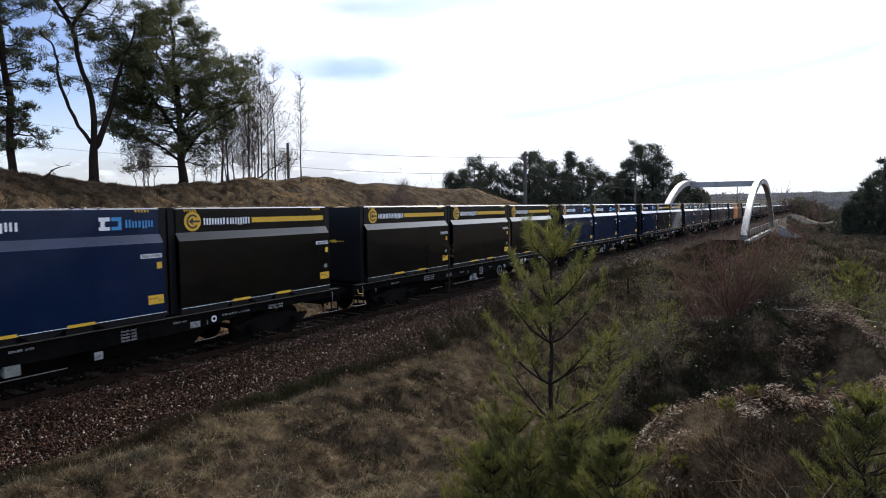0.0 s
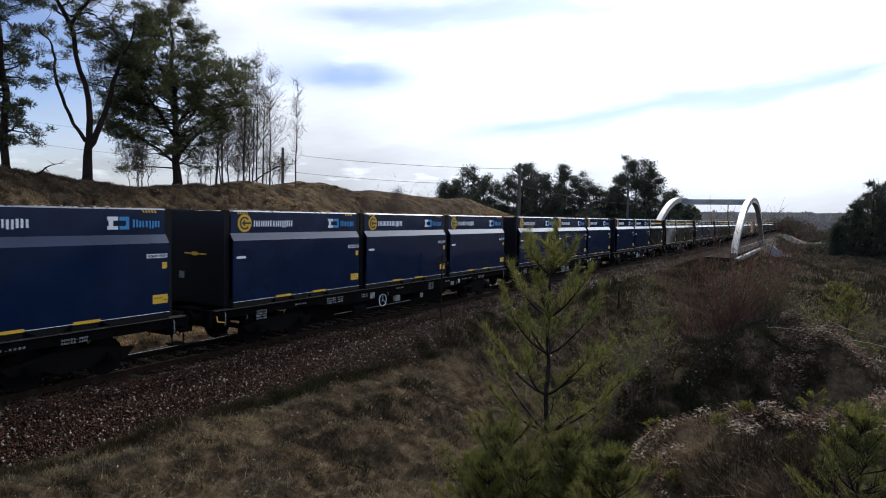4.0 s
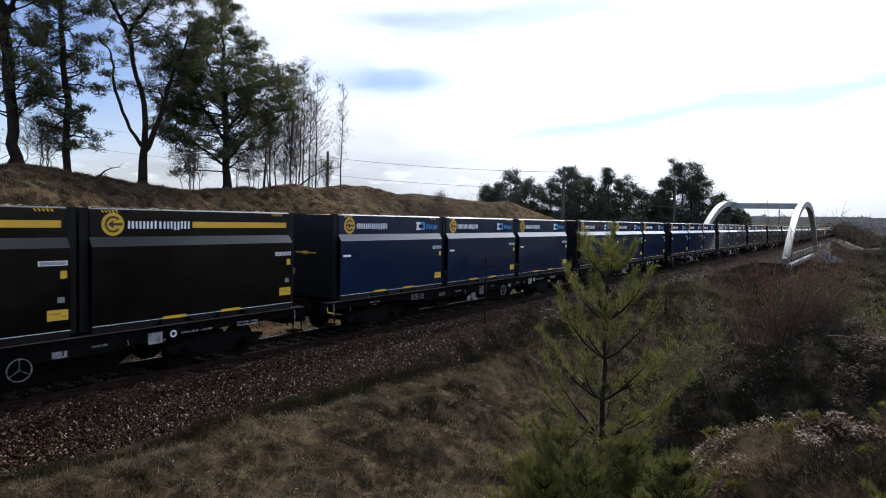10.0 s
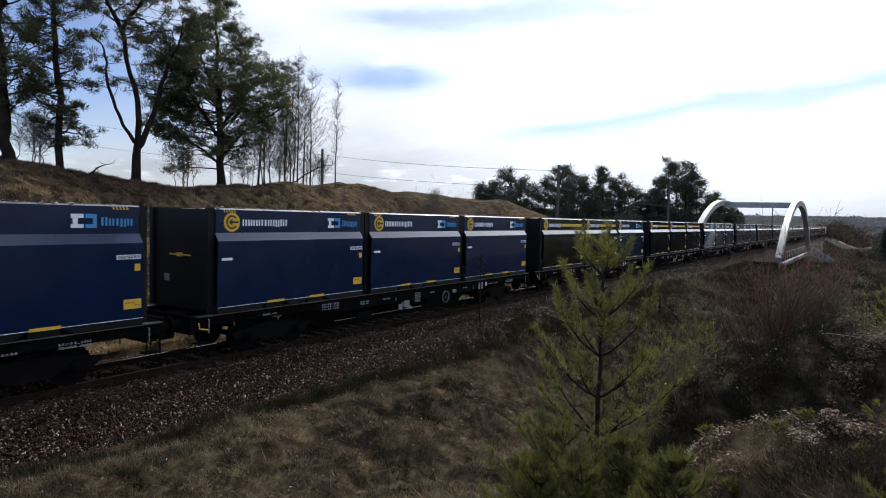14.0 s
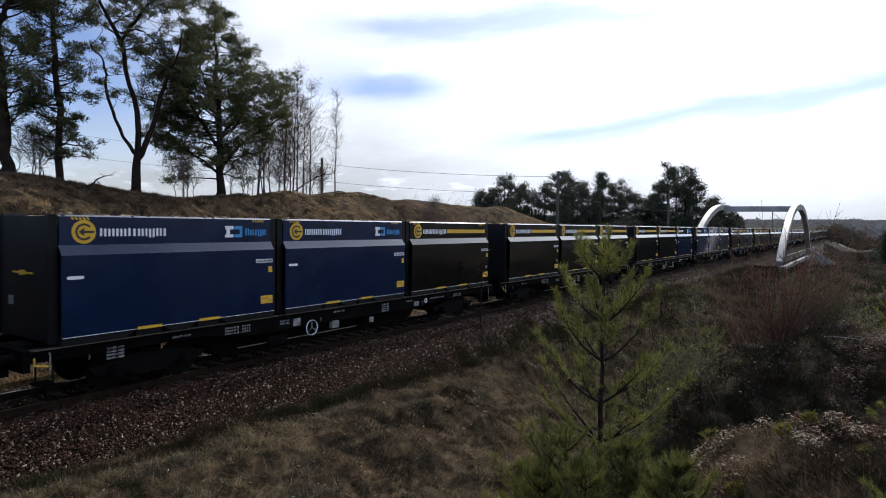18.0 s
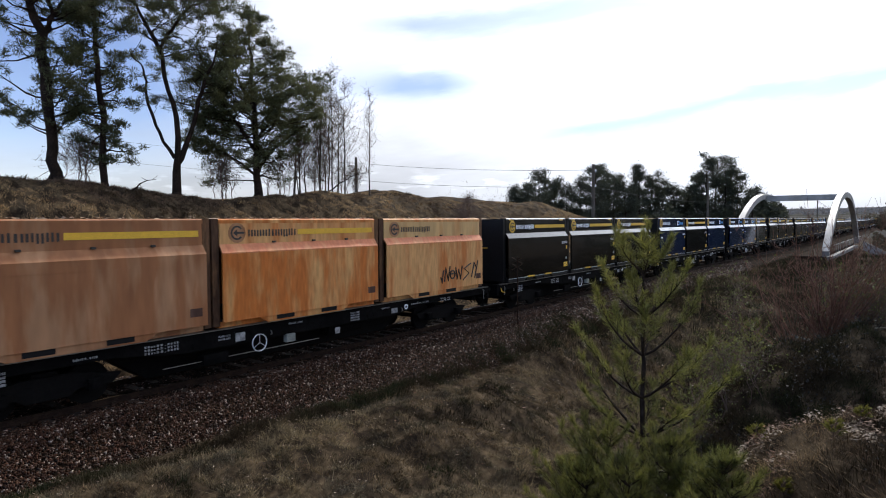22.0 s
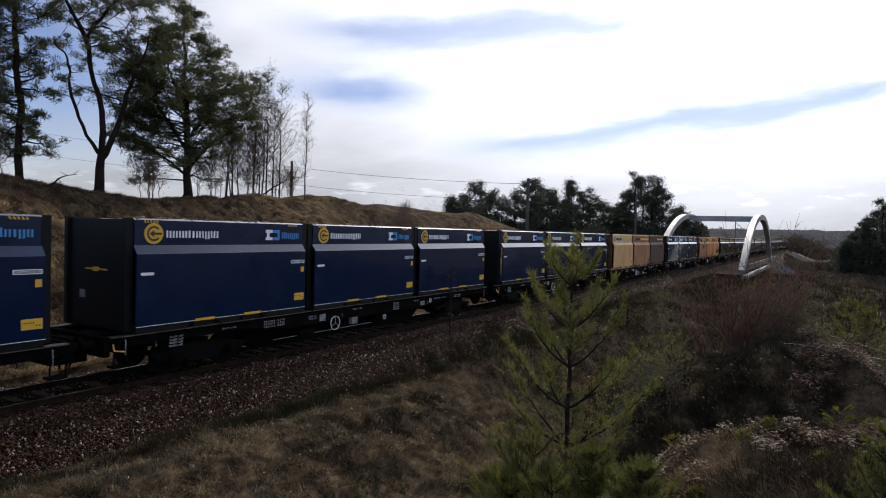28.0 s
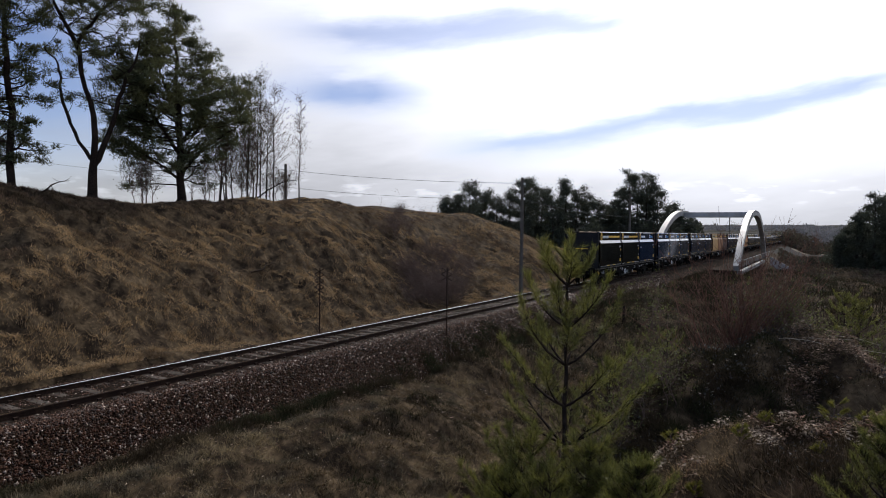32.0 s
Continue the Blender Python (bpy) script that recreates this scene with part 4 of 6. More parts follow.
    part("locking_bar", bar, M["yellow"] if fresh else M["dark"], c, "yellow locking bar")
    part("end_plate", Geo().box(-0.72, -0.50, -h - 0.112, -h - 0.10, 2.0, 2.2), M["grime"], c, "grey plate")
    # base frame with fork pockets
    base = Geo()
    spans = [(-h, -1.18), (-0.58, 0.42), (1.02, h)]
    for a, b in spans:
        base.prism_x([(a, Z0), (a + (0.3 if a > -h + .1 else 0), Z0 - 0.17), (b - (0.3 if b < h - .1 else 0), Z0 - 0.17), (b, Z0)], HW - 0.16, HW - 0.02)
    base.box(-HW + 0.02, HW - 0.2, -h, h, Z0 - 0.17, Z0 - 0.01)
    if not fresh:
        base = Geo().prism_x([(-1.75, Z0), (-1.45, Z0 - 0.17), (1.3, Z0 - 0.17), (1.6, Z0)], HW - 0.08, HW - 0.02).box(-HW + 0.02, HW - 0.2, -h, h, Z0 - 0.17, Z0 - 0.01)
    part("base_frame", base, M["dark"] if fresh else paint, c)
    for ya, yb in ((-1.18, -0.58), (0.42, 1.02)):
        # solid box: the shade inside the hollow pocket is its dark colour
        part("fork_pocket", Geo().box(HW - 0.18, HW - (0.06 if fresh else 0.012), ya, yb, Z0 - (0.17 if fresh else 0.13), Z0 - 0.015), M["dark"], c, "fork pocket, solid and dark for the shade inside")
        if fresh:
            part("pocket_rim", Geo().box(HW - 0.06, HW + 0.02, ya, yb, Z0 - 0.02, Z0 + 0.045), M["yellow"], c, "yellow rim")
    # on newer paint the edge's sun glint is put in as white
    part("lower_trim", Geo().box(HW - 0.02, HW + 0.012, -h, h, Z0 - 0.005, Z0 + 0.005), M["white"] if fresh else paint, c, "thin bottom edge, white on newer containers as if sunlit")
    part("seam", Geo().box(HW - 0.01, HW + 0.006, -h + 0.05, h - 0.05, ZL - 0.24, ZL - 0.232), paint, c)
    # cargo
    rs = np.random.RandomState(len(kind))
    g = Geo()
    nx, ny = 6, 22
    pts = [(-HU + 0.14 + (2 * HU - 0.28) * i / (nx - 1), -h + 0.06 + (LEN - 0.12) * j / (ny - 1),
            ZTOP - 0.19 + 0.13 * math.sin(math.pi * i / (nx - 1)) + 0.05 * math.sin(j * 0.9) + rs.uniform(-0.04, 0.05)) for j in range(ny) for i in range(nx)]
    g.add(pts, [(j * nx + i, j * nx + i + 1, (j + 1) * nx + i + 1, (j + 1) * nx + i) for j in range(ny - 1) for i in range(nx - 1)])
    part("chip_load", g, M["chips"], c, "heap of pale wood chips")
    n = 150
    q = np.stack([rs.uniform(HU - 0.2, HU - 0.05, n), -h + 0.1 + (LEN - 0.2) * rs.uniform(0, 1, n) ** rs.choice((0.6, 1.0, 1.7)), ZTOP + rs.uniform(-0.01, 0.035, n)], 1)
    tagged(part("chip_spill", fast_tris("chip_spill", q[:, None, :] + rs.normal(0, 0.03, (n, 3, 3)) * np.array([1, 1.6, 0.5]), M["chips"]), None, c, "pale chips spilled over the rim"), kind="stuff")
    # marks on the upper panel
    xa, xb = HU - 0.01, HU + 0.008
    zc = (ZT + ZTOP - 0.12) / 2 + 0.02
    def disc(y0, r):
        d = part("logo_disc", Geo().disc_x(xa, xb, y0, zc, r), M["yellow"] if fresh or kind == "cream" else M["tan"], c, "round yellow emblem" if fresh else "faded round emblem")
        sign = Geo().disc_x(xb - 0.004, xb + 0.006, y0, zc, r * 0.72, r * 0.54, 20, 40, 320)
        sign.box(xb - 0.004, xb + 0.006, y0 - r * 0.2, y0 + r * 0.85, zc - r * 0.1, zc + r * 0.1)
        sign.prism_x([(y0 - r * 0.45, zc), (y0 + r * 0.02, zc - r * 0.36), (y0 + r * 0.02, zc + r * 0.36)], xb - 0.004, xb + 0.006)
        part("emblem_sign", sign, M["darkmark"], d, "dark arrow in a broken ring")
    if kind != "brown":
        disc(-h + 0.52, 0.255)
        part("word_mark", word_blocks(Geo(), xa, xb, -h + 0.84, -h + 2.45, zc - 0.16, zc + 0.15, MARK), M["white"] if fresh else M["darkmark"], c, "row of plain letter-like blocks")
    if kind == "blue":
        part("bracket_sign", Geo().box(xa, xb, h - 1.52, h - 1.26, zc + 0.06, zc + 0.15).box(xa, xb, h - 1.48, h - 1.38, zc - 0.15, zc + 0.15).box(xa, xb, h - 1.52, h - 1.26, zc - 0.15, zc - 0.07),
             M["white"], c, "white bracket sign")
        part("bracket_sign", Geo().box(xa, xb, h - 1.22, h - 0.98, zc + 0.06, zc + 0.15).box(xa, xb, h - 1.06, h - 0.98, zc - 0.15, zc + 0.15).box(xa, xb, h - 1.22, h - 0.98, zc - 0.15, zc - 0.07),
             M["cyan"], c, "light blue bracket sign")
        part("word_mark", word_blocks(Geo(), xa, xb, h - 0.90, h - 0.16, zc - 0.16, zc + 0.13, SHORT), M["cyan"], c, "light blue letter-like blocks")
    elif kind != "light_orange":
        part("stripe", Geo().box(xa, xb, -h + 2.50 if kind != "brown" else 0.3, h - 0.12, zc - 0.075, zc + 0.075), M["yellow"], c, "yellow stripe")
    # plates on the lower wall
    xa, xb = HW - 0.006, HW + 0.006
    if fresh:
        z = ZL - 0.36
        part("number_plate", Geo().box(xa, xb, h - 0.62, h - 0.06, z, z + 0.10), M["white"], c, "pale strip")
        part("number_bars", word_blocks(Geo(), xb, xb + 0.003, h - 0.60, h - 0.08, z + 0.015, z + 0.085, [(1, 0, 1)] * 9), M["darkmark"], c)
        part("label_plate", Geo().prism_x([(-h + 0.10, z - 0.12), (-h + 0.13, z - 0.145), (-h + 0.42, z - 0.145), (-h + 0.45, z - 0.12), (-h + 0.45, z - 0.10), (-h + 0.42, z - 0.075), (-h + 0.13, z - 0.075), (-h + 0.10, z - 0.10)][::-1], xa, xb) if kind == "blue" else
             Geo().box(xa, xb, h - 0.26, h - 0.12, 2.02, 2.14), M["white"] if kind == "blue" else M["grime"], c, "small pale label")
        part("warning_plate", Geo().box(xa, xb, h - 0.20, h - 0.07, 2.52, 2.68), M["yellow"], c, "yellow plate")
        part("warning_plate", Geo().box(xa, xb, h - 0.46, h - 0.05, 1.66, 1.88), M["yellow"], c, "yellow plate")
        part("plate_bars", word_blocks(Geo(), xb, xb + 0.003, h - 0.43, h - 0.08, 1.70, 1.84, [(1, .6, .8), (1, .6, .8), (1, .2, .4)]), M["darkmark"], c)
        for y0 in (-h + 0.25, h - 0.65):
            hz = Geo()
            for i in range(5):
                hz.add([(HU + 0.007, y0 + 0.08 * i, ZTOP - 0.045), (HU + 0.007, y0 + 0.08 * i + 0.04, ZTOP - 0.045), (HU + 0.007, y0 + 0.08 * i + 0.07, ZTOP - 0.105), (HU + 0.007, y0 + 0.08 * i + 0.03, ZTOP - 0.105)], [(0, 1, 2, 3)])
            part("edge_marking", hz, M["yellow"], c, "short slanted marks")
    else:
        part("warning_plate", Geo().box(xa, xb, h - 0.46, h - 0.14, 1.66, 1.86), M["orange"] if kind == "cream" else M["brown"], c, "faded plate")
        for y0 in (-1.2, 0.2, 1.5):
            part("hook", Geo().box(HU - 0.01, HU + 0.05, y0, y0 + 0.1, ZT + 0.0, ZT + 0.05), M["darkmark"], c, "dark hook")
        if kind == "light_orange":
            xs, sc = HW + 0.012, Geo()
            strokes = [[(0.06, 1.88), (0.13, 1.66), (0.20, 2.02), (0.24, 2.12)], [(0.28, 1.70), (0.36, 2.20), (0.50, 1.72), (0.62, 2.24)],
                       [(0.78 + 0.15 * math.cos(q), 1.93 + 0.15 * math.sin(q)) for q in np.linspace(0.5, 6.9, 14)],
                       [(0.98, 2.18), (1.06, 1.74), (1.17, 2.10), (1.28, 1.72), (1.40, 2.22)], [(1.98, 2.28), (1.52, 2.10), (1.86, 1.92), (1.46, 1.68)],
                       [(2.02, 1.74), (2.20, 2.30), (2.34, 2.12)], [(2.24, 1.70), (2.46, 2.36)], [(0.66, 1.95), (0.92, 1.97)]]
            for k in strokes:
                sc.tube([(xs, p[0], p[1]) for p in k], [0.026] * len(k), 5)
            part("scrawl", sc, M["darkmark"], c, "dark sprayed scrawl")
    return c


def build_wagon(turned=False, near=True):
    w = thing("flat_wagon", "dark grey container flat wagon with white markings", "railway wagon", group="wagons of the train")
    a, b = -0.55, 3 * SLOT - 0.44 + 0.55     # frame ends along the train
    mid = (a + b) / 2
    for s in (1, -1):
        xa, xb = sorted((s * 1.30, s * 1.18))
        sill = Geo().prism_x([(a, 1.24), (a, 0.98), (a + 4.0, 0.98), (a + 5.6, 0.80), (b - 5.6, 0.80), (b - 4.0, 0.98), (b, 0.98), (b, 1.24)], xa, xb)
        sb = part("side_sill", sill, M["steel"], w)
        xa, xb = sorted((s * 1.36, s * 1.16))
        # bright steel here stands in for the sun highlight along the flange
        part("sill_flange", Geo().box(xa, xb, a, b, 1.225, 1.25), M["bare"], sb, "sill flange in bright steel for its sunlit line")
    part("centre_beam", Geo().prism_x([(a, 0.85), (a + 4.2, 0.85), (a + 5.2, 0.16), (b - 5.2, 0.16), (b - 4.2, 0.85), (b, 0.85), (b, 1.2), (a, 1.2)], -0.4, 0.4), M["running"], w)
    if near:
        for y in np.linspace(a + 0.08, b - 0.08, 8):
            part("crossbeam", Geo().box(-1.18, 1.18, y - 0.08, y + 0.08, 0.95, 1.22), M["steel"], w)
        for y in (a - 0.06, b + 0.06):
            part("end_beam", Geo().box(-1.3, 1.3, y - 0.07, y + 0.07, 0.8, 1.25), M["steel"], w)
            s = -1 if y < mid else 1
            for x in (-0.87, 0.87):
                bf = part("buffer", Geo().tube([(x, y, 1.05), (x, y + s * 0.42, 1.05)], [0.11, 0.10], 10), M["running"], w)
                part("buffer_head", Geo().tube([(x, y + s * 0.40, 1.05), (x, y + s * 0.45, 1.05)], [0.21, 0.22], 14), M["steel"], bf)
            part("coupling", Geo().box(-0.12, 0.12, min(y, y + s * 0.4), max(y, y + s * 0.4), 0.82, 1.08).box(-0.5, 0.5, min(y, y + s * 0.3), max(y, y + s * 0.3), 0.62, 1.15), M["running"], w)
            part("step", Geo().box(1.1, 1.4, y - 0.3 * s - 0.18, y - 0.3 * s + 0.18, 0.52, 0.56).box(1.34, 1.37, y - 0.3 * s - 0.18, y - 0.3 * s - 0.15, 0.52, 1.0).box(1.34, 1.37, y - 0.3 * s + 0.15, y - 0.3 * s + 0.18, 0.52, 1.0), M["steel"], w)
            part("uncoupling_handle", Geo().tube([(1.38, y - 0.1 * s, 1.1), (1.42, y - 0.1 * s, 0.95), (1.42, y - 0.35 * s, 0.9)], [0.018, 0.018, 0.018], 5), M["yellow"] if s < 0 else M["steel"], w, "painted handle" if s < 0 else "")
    # bogies
    for y in (a + 2.75, b - 2.75):
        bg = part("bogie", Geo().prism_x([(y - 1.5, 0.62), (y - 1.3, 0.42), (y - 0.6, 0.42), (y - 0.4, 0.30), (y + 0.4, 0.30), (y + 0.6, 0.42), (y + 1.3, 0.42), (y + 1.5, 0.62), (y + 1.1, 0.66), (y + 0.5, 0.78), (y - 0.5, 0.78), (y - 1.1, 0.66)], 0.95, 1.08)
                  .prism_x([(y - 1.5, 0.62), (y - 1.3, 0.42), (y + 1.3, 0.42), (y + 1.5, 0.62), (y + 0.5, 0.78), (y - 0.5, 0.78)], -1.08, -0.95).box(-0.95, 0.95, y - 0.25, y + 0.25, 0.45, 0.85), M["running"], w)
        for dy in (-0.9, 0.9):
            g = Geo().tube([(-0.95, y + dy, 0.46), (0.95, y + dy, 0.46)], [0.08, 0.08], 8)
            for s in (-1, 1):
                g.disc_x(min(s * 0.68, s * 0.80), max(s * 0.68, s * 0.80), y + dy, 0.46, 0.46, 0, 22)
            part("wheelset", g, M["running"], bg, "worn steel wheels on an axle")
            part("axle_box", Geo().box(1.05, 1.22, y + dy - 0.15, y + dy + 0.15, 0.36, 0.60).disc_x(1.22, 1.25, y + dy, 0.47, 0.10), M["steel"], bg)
    if not near:
        return w
    # brake gear and marks on the sill
    wheel = 7.15 if turned else 10.75
    hw = Geo().disc_x(1.40, 1.43, wheel, 0.75, 0.23, 0.219, 28)
    part("brake_wheel", hw, M["white" if turned else "faded"], w, "white brake hand wheel")
    for k in range(3):
        q = radians(90 + 120 * k)
        part("spoke", Geo().tube([(1.415, wheel, 0.75), (1.415, wheel + 0.2 * math.cos(q), 0.75 + 0.22 * math.sin(q))], [0.006, 0.006], 4), M["white" if turned else "faded"], w)
    part("brake_box", Geo().box(1.0, 1.30, mid - 3.3, mid - 2.6, 0.42, 0.66), M["steel"], w)
    part("air_tank", Geo().tube([(0.7, mid + 1.2, 0.62), (0.7, mid + 2.6, 0.62)], [0.2, 0.2], 10), M["running"], w)
    part("brake_rod", Geo().tube([(1.2, 4.6, 0.50), (1.2, 9.4, 0.50)], [0.012, 0.012], 5), M["bare"], w, "bright brake rod")
    x0, x1 = 1.302, 1.306
    bars = [(1, 0, 1), (.8, 0, .8), (1.2, 0, 1), (.5, 0, .15), (1, 0, .9), (.9, 0, 1)]
    rows = ([(4.1, 0.85, 1.12, 3), (1.0, 0.4, 1.08, 4), (2.6, 0.5, 1.1, 1), (6.0, 0.35, 1.08, 2), (8.2, 0.5, 1.12, 1), (10.6, 0.4, 1.12, 4), (12.0, 0.4, 1.1, 1), (13.5, 1.0, 1.08, 1), (15.2, 0.6, 1.1, 2)] if turned else
            [(3.9, 0.8, 1.12, 3), (1.6, 0.5, 1.08, 1), (5.7, 0.45, 1.04, 2), (6.9, 0.4, 1.02, 1), (8.8, 0.36, 1.06, 5), (9.8, 0.3, 1.02, 1), (12.2, 0.35, 1.0, 1), (14.35, 0.9, 1.02, 1), (16.0, 0.7, 1.06, 2)])
    for y, wy, z, n in rows:
        for i in range(n):
            part("marking", word_blocks(Geo(), x0, x1, y, y + wy, z - 0.075 * i - 0.05, z - 0.075 * i, bars), M["faded"], w, "worn white lettering bars")
    for y, wy, z, hz, mt in ([(6.5, 0.28, 0.86, 0.22, "faded"), (9.95, 0.2, 0.56, 0.18, "faded"), (12.5, 0.3, 0.86, 0.16, "faded")] if turned else
                             [(13.5, 0.36, 0.82, 0.27, "faded"), (7.82, 0.22, 0.52, 0.2, "faded"), (8.3, 0.3, 0.5, 0.1, "faded"), (11.4, 0.3, 0.84, 0.14, "faded")]):
        part("label_plate", Geo().box(x0, 1.31, y, y + wy, z, z + hz), M[mt], w, "white label plate")
    for i, y in enumerate((0.6, 3.2, 5.3, 7.6, 9.4, 11.6, 13.0, 15.4, 17.3)):
        part("lashing_hook", Geo().tube([(1.30, y, 1.0), (1.345, y, 0.97), (1.35, y, 0.90), (1.31, y, 0.88)], [0.014] * 4, 5), M["bare"] if i % 3 == 0 else M["steel"], w)
    for y, q in ((a + 0.35, 1), (b - 0.35, -1)):
        part("grab_rail", Geo().tube([(1.33, y, 0.80), (1.37, y, 0.82), (1.37, y, 1.14), (1.33, y, 1.16)], [0.012] * 4, 5), M["faded"], w, "pale grab rail")
        part("brake_hose", Geo().tube([(0.35, y - q * 0.42, 0.95), (0.35, y - q * 0.62, 0.75), (0.3, y - q * 0.7, 0.5), (0.2, y - q * 0.75, 0.62)], [0.025] * 4, 6), M["running"], w)
    part("valve_box", Geo().box(1.22, 1.36, mid - 0.8, mid - 0.5, 0.60, 0.82), M["grime"], w, "dusty valve box")
    part("brake_lever", Geo().tube([(1.34, mid + 2.4, 0.98), (1.36, mid + 2.5, 0.70)], [0.02, 0.015], 5), M["steel"], w)
    part("sign_disc", Geo().disc_x(x0, 1.308, 13.25 if turned else 14.15, 1.0, 0.09, 0.05, 14), M["white"], w, "white ring sign")
    return w



# colours from the rear slot to the front slot of each wagon; wagon 0 passes the viewer at nine seconds
B_, K_ = "blue", "black"
LOADS = {-12: (B_, "orange", "brown"), -9: (B_, K_, K_), -7: (K_, K_, K_), -6: (B_, B_, K_), 1: (K_, K_, K_), 2: (K_, K_, B_), 4: (K_, K_, B_), 5: (K_, K_, K_), 6: (B_, B_, K_), 7: (B_, K_, B_),
         8: (K_, K_, K_), 9: ("tan", "orange", "light_orange"), 11: ("cream", "tan", "brown"), 14: (K_, K_, B_), -15: (K_, K_, B_), -20: (K_, B_, B_), -26: (B_, K_, K_)}
FIRST, LAST = -36, 14


def rear(t):
    """where the rear end of wagon 0's load is along the track"""
    return -6.474e-5 * t ** 3 + 0.019087 * t ** 2 + 13.34557 * t - 120.678


TRAIN = []


TURNED = (-6, -5, -4, -3, -2, 6, 8, 9, 10, 11, 12, 13, 14)
NEAR = -13                  # wagons ahead of this one are only ever seen from afar


def build_train():
    stock = {}

    def one(key, make):
        if key not in stock:
            stock[key] = make()
            return stock[key]
        return copy_thing(stock[key], pose(0, 0, 0))

    for k in range(FIRST, LAST + 1):
        near = k >= NEAR
        tu = near and k in TURNED
        TRAIN.append((one(("wagon", tu, near), lambda: build_wagon(tu, near)), -PITCH * k))
        for i, kind in enumerate(LOADS.get(k, (B_, B_, B_))):
            TRAIN.append((one((kind, near), lambda: build_container(kind, near)), -PITCH * k + i * SLOT + LEN / 2))


build_train()

# ---- trees ----
def needle_balls(rs, centres, radii, per, size, flat=0.75):
    """sprays of needles round each centre: triangles"""
    n = len(centres)
    c = np.repeat(np.asarray(centres), per, 0)
    r = np.repeat(np.asarray(radii), per)
    d = rs.normal(size=(n * per, 3))
    d /= np.linalg.norm(d, axis=1, keepdims=True)
    p = c + d * (r * rs.uniform(0.15, 1.0, n * per) ** 0.6)[:, None] * np.array([1, 1, flat])
    way = d + rs.normal(0, 0.6, d.shape) + np.array([0, 0, 0.35])
    way /= np.linalg.norm(way, axis=1, keepdims=True)
    side = np.cross(way, rs.normal(size=way.shape))
    side /= np.linalg.norm(side, axis=1, keepdims=True) + 1e-9
    s = (size * rs.uniform(0.6, 1.4, n * per))[:, None]
    return np.stack([p - side * s * 0.28, p + side * s * 0.28, p + way * s], 1)


def limb(geo, rs, start, way, length, r0, rise=0.25, n=5, wob=0.12):
    pts, rad = [Vector(start)], [r0]
    d = Vector(way).normalized()
    for i in range(n):
        d = (d + Vector(rs.normal(0, wob, 3)) + Vector((0, 0, rise / n))).normalized()
        pts.append(pts[-1] + d * length / n)
        rad.append(r0 * (1 - 0.85 * (i + 1) / n))
    geo.tube(pts, rad, 5 if r0 > 0.03 else 4, caps=False)
    return pts


def sprays(rs, p0, p1, per, size, spread):
    """needle sprays along twigs that run from p0 to p1"""
    p0, p1 = np.asarray(p0, float), np.asarray(p1, float)
    n = len(p0)
    f = rs.uniform(0.25, 1.1, (n * per, 1))
    ax = np.repeat(p1 - p0, per, 0)
    p = np.repeat(p0, per, 0) + ax * f + rs.normal(0, spread, (n * per, 3)) * np.array([1, 1, 0.7])
    ax /= np.linalg.norm(ax, axis=1, keepdims=True) + 1e-9
    way = ax * 0.8 + rs.normal(0, 0.7, p.shape) + np.array([0, 0, 0.3])
    way /= np.linalg.norm(way, axis=1, keepdims=True)
    side = np.cross(way, rs.normal(size=way.shape))
    side /= np.linalg.norm(side, axis=1, keepdims=True) + 1e-9
    s = (size * rs.uniform(0.6, 1.4, n * per))[:, None]
    return np.stack([p - side * s * 0.20, p + side * s * 0.20, p + way * s], 1)


def build_pine(name, label, base, trunks, limbs, seed, needle="needles", per=16, size=0.17, bare=0.3, reach=2.4, bark="bark", group="", twigs=9, twig_len=0.6, spread=0.10):
    """trunks: each a list of points and radii from the base; limbs: how many on each trunk"""
    rs = np.random.RandomState(seed)
    t = thing(name, label, "tree", group)
    t.location = base
    wood, ta, tb = Geo(), [], []
    for poly, count in zip(trunks, limbs):
        P = np.array(poly, float)
        s = np.linspace(0, 1, len(P))
        f = np.linspace(0, 1, 14)
        pts = np.stack([np.interp(f, s, P[:, i]) for i in range(4)], 1)
        pts[1:-1, :2] += rs.normal(0, 0.04, (12, 2))
        wood.tube([tuple(q[:3]) for q in pts], list(pts[:, 3]), 8, caps=True)
        for i in range(count):
            k = bare + (1 - bare) * (i + rs.uniform(0, 1)) / count
            q = np.array([np.interp(k, f, pts[:, j]) for j in range(4)])
            a = rs.uniform(0, 6.283)
            kk = (k - bare) / (1 - bare)
            ln = reach * (0.35 + 0.75 * math.sin(math.pi * min(1, 0.25 + 0.72 * kk))) * rs.uniform(0.5, 1.25)
            tip = limb(wood, rs, q[:3], (math.cos(a), math.sin(a), rs.uniform(-0.15, 0.45)), ln, max(0.02, q[3] * 0.32), 0.45, 6, 0.16)
            for j in range(twigs):
                g = 0.35 + 0.65 * rs.uniform()
                m = min(5, int(g * 6))
                o = tip[m].lerp(tip[m + 1], g * 6 - m if m < 5 else rs.uniform())
                d = Vector((tip[m + 1] - tip[m])).normalized() * 0.7 + Vector(rs.normal(0, 0.6, 3)) * 1.0
                d.z = d.z * 0.5 + 0.12
                e = o + d.normalized() * twig_len * rs.uniform(0.5, 1.2) * (1.1 - 0.4 * g)
                wood.tube([o, e], [0.012, 0.005], 3, caps=False)
                ta.append(tuple(o)), tb.append(tuple(e))
    part("trunk", wood, M[bark], t, "", True)
    part("crown", fast_tris("crown", sprays(rs, ta, tb, per, size, spread), M[needle]), None, t)
    return t


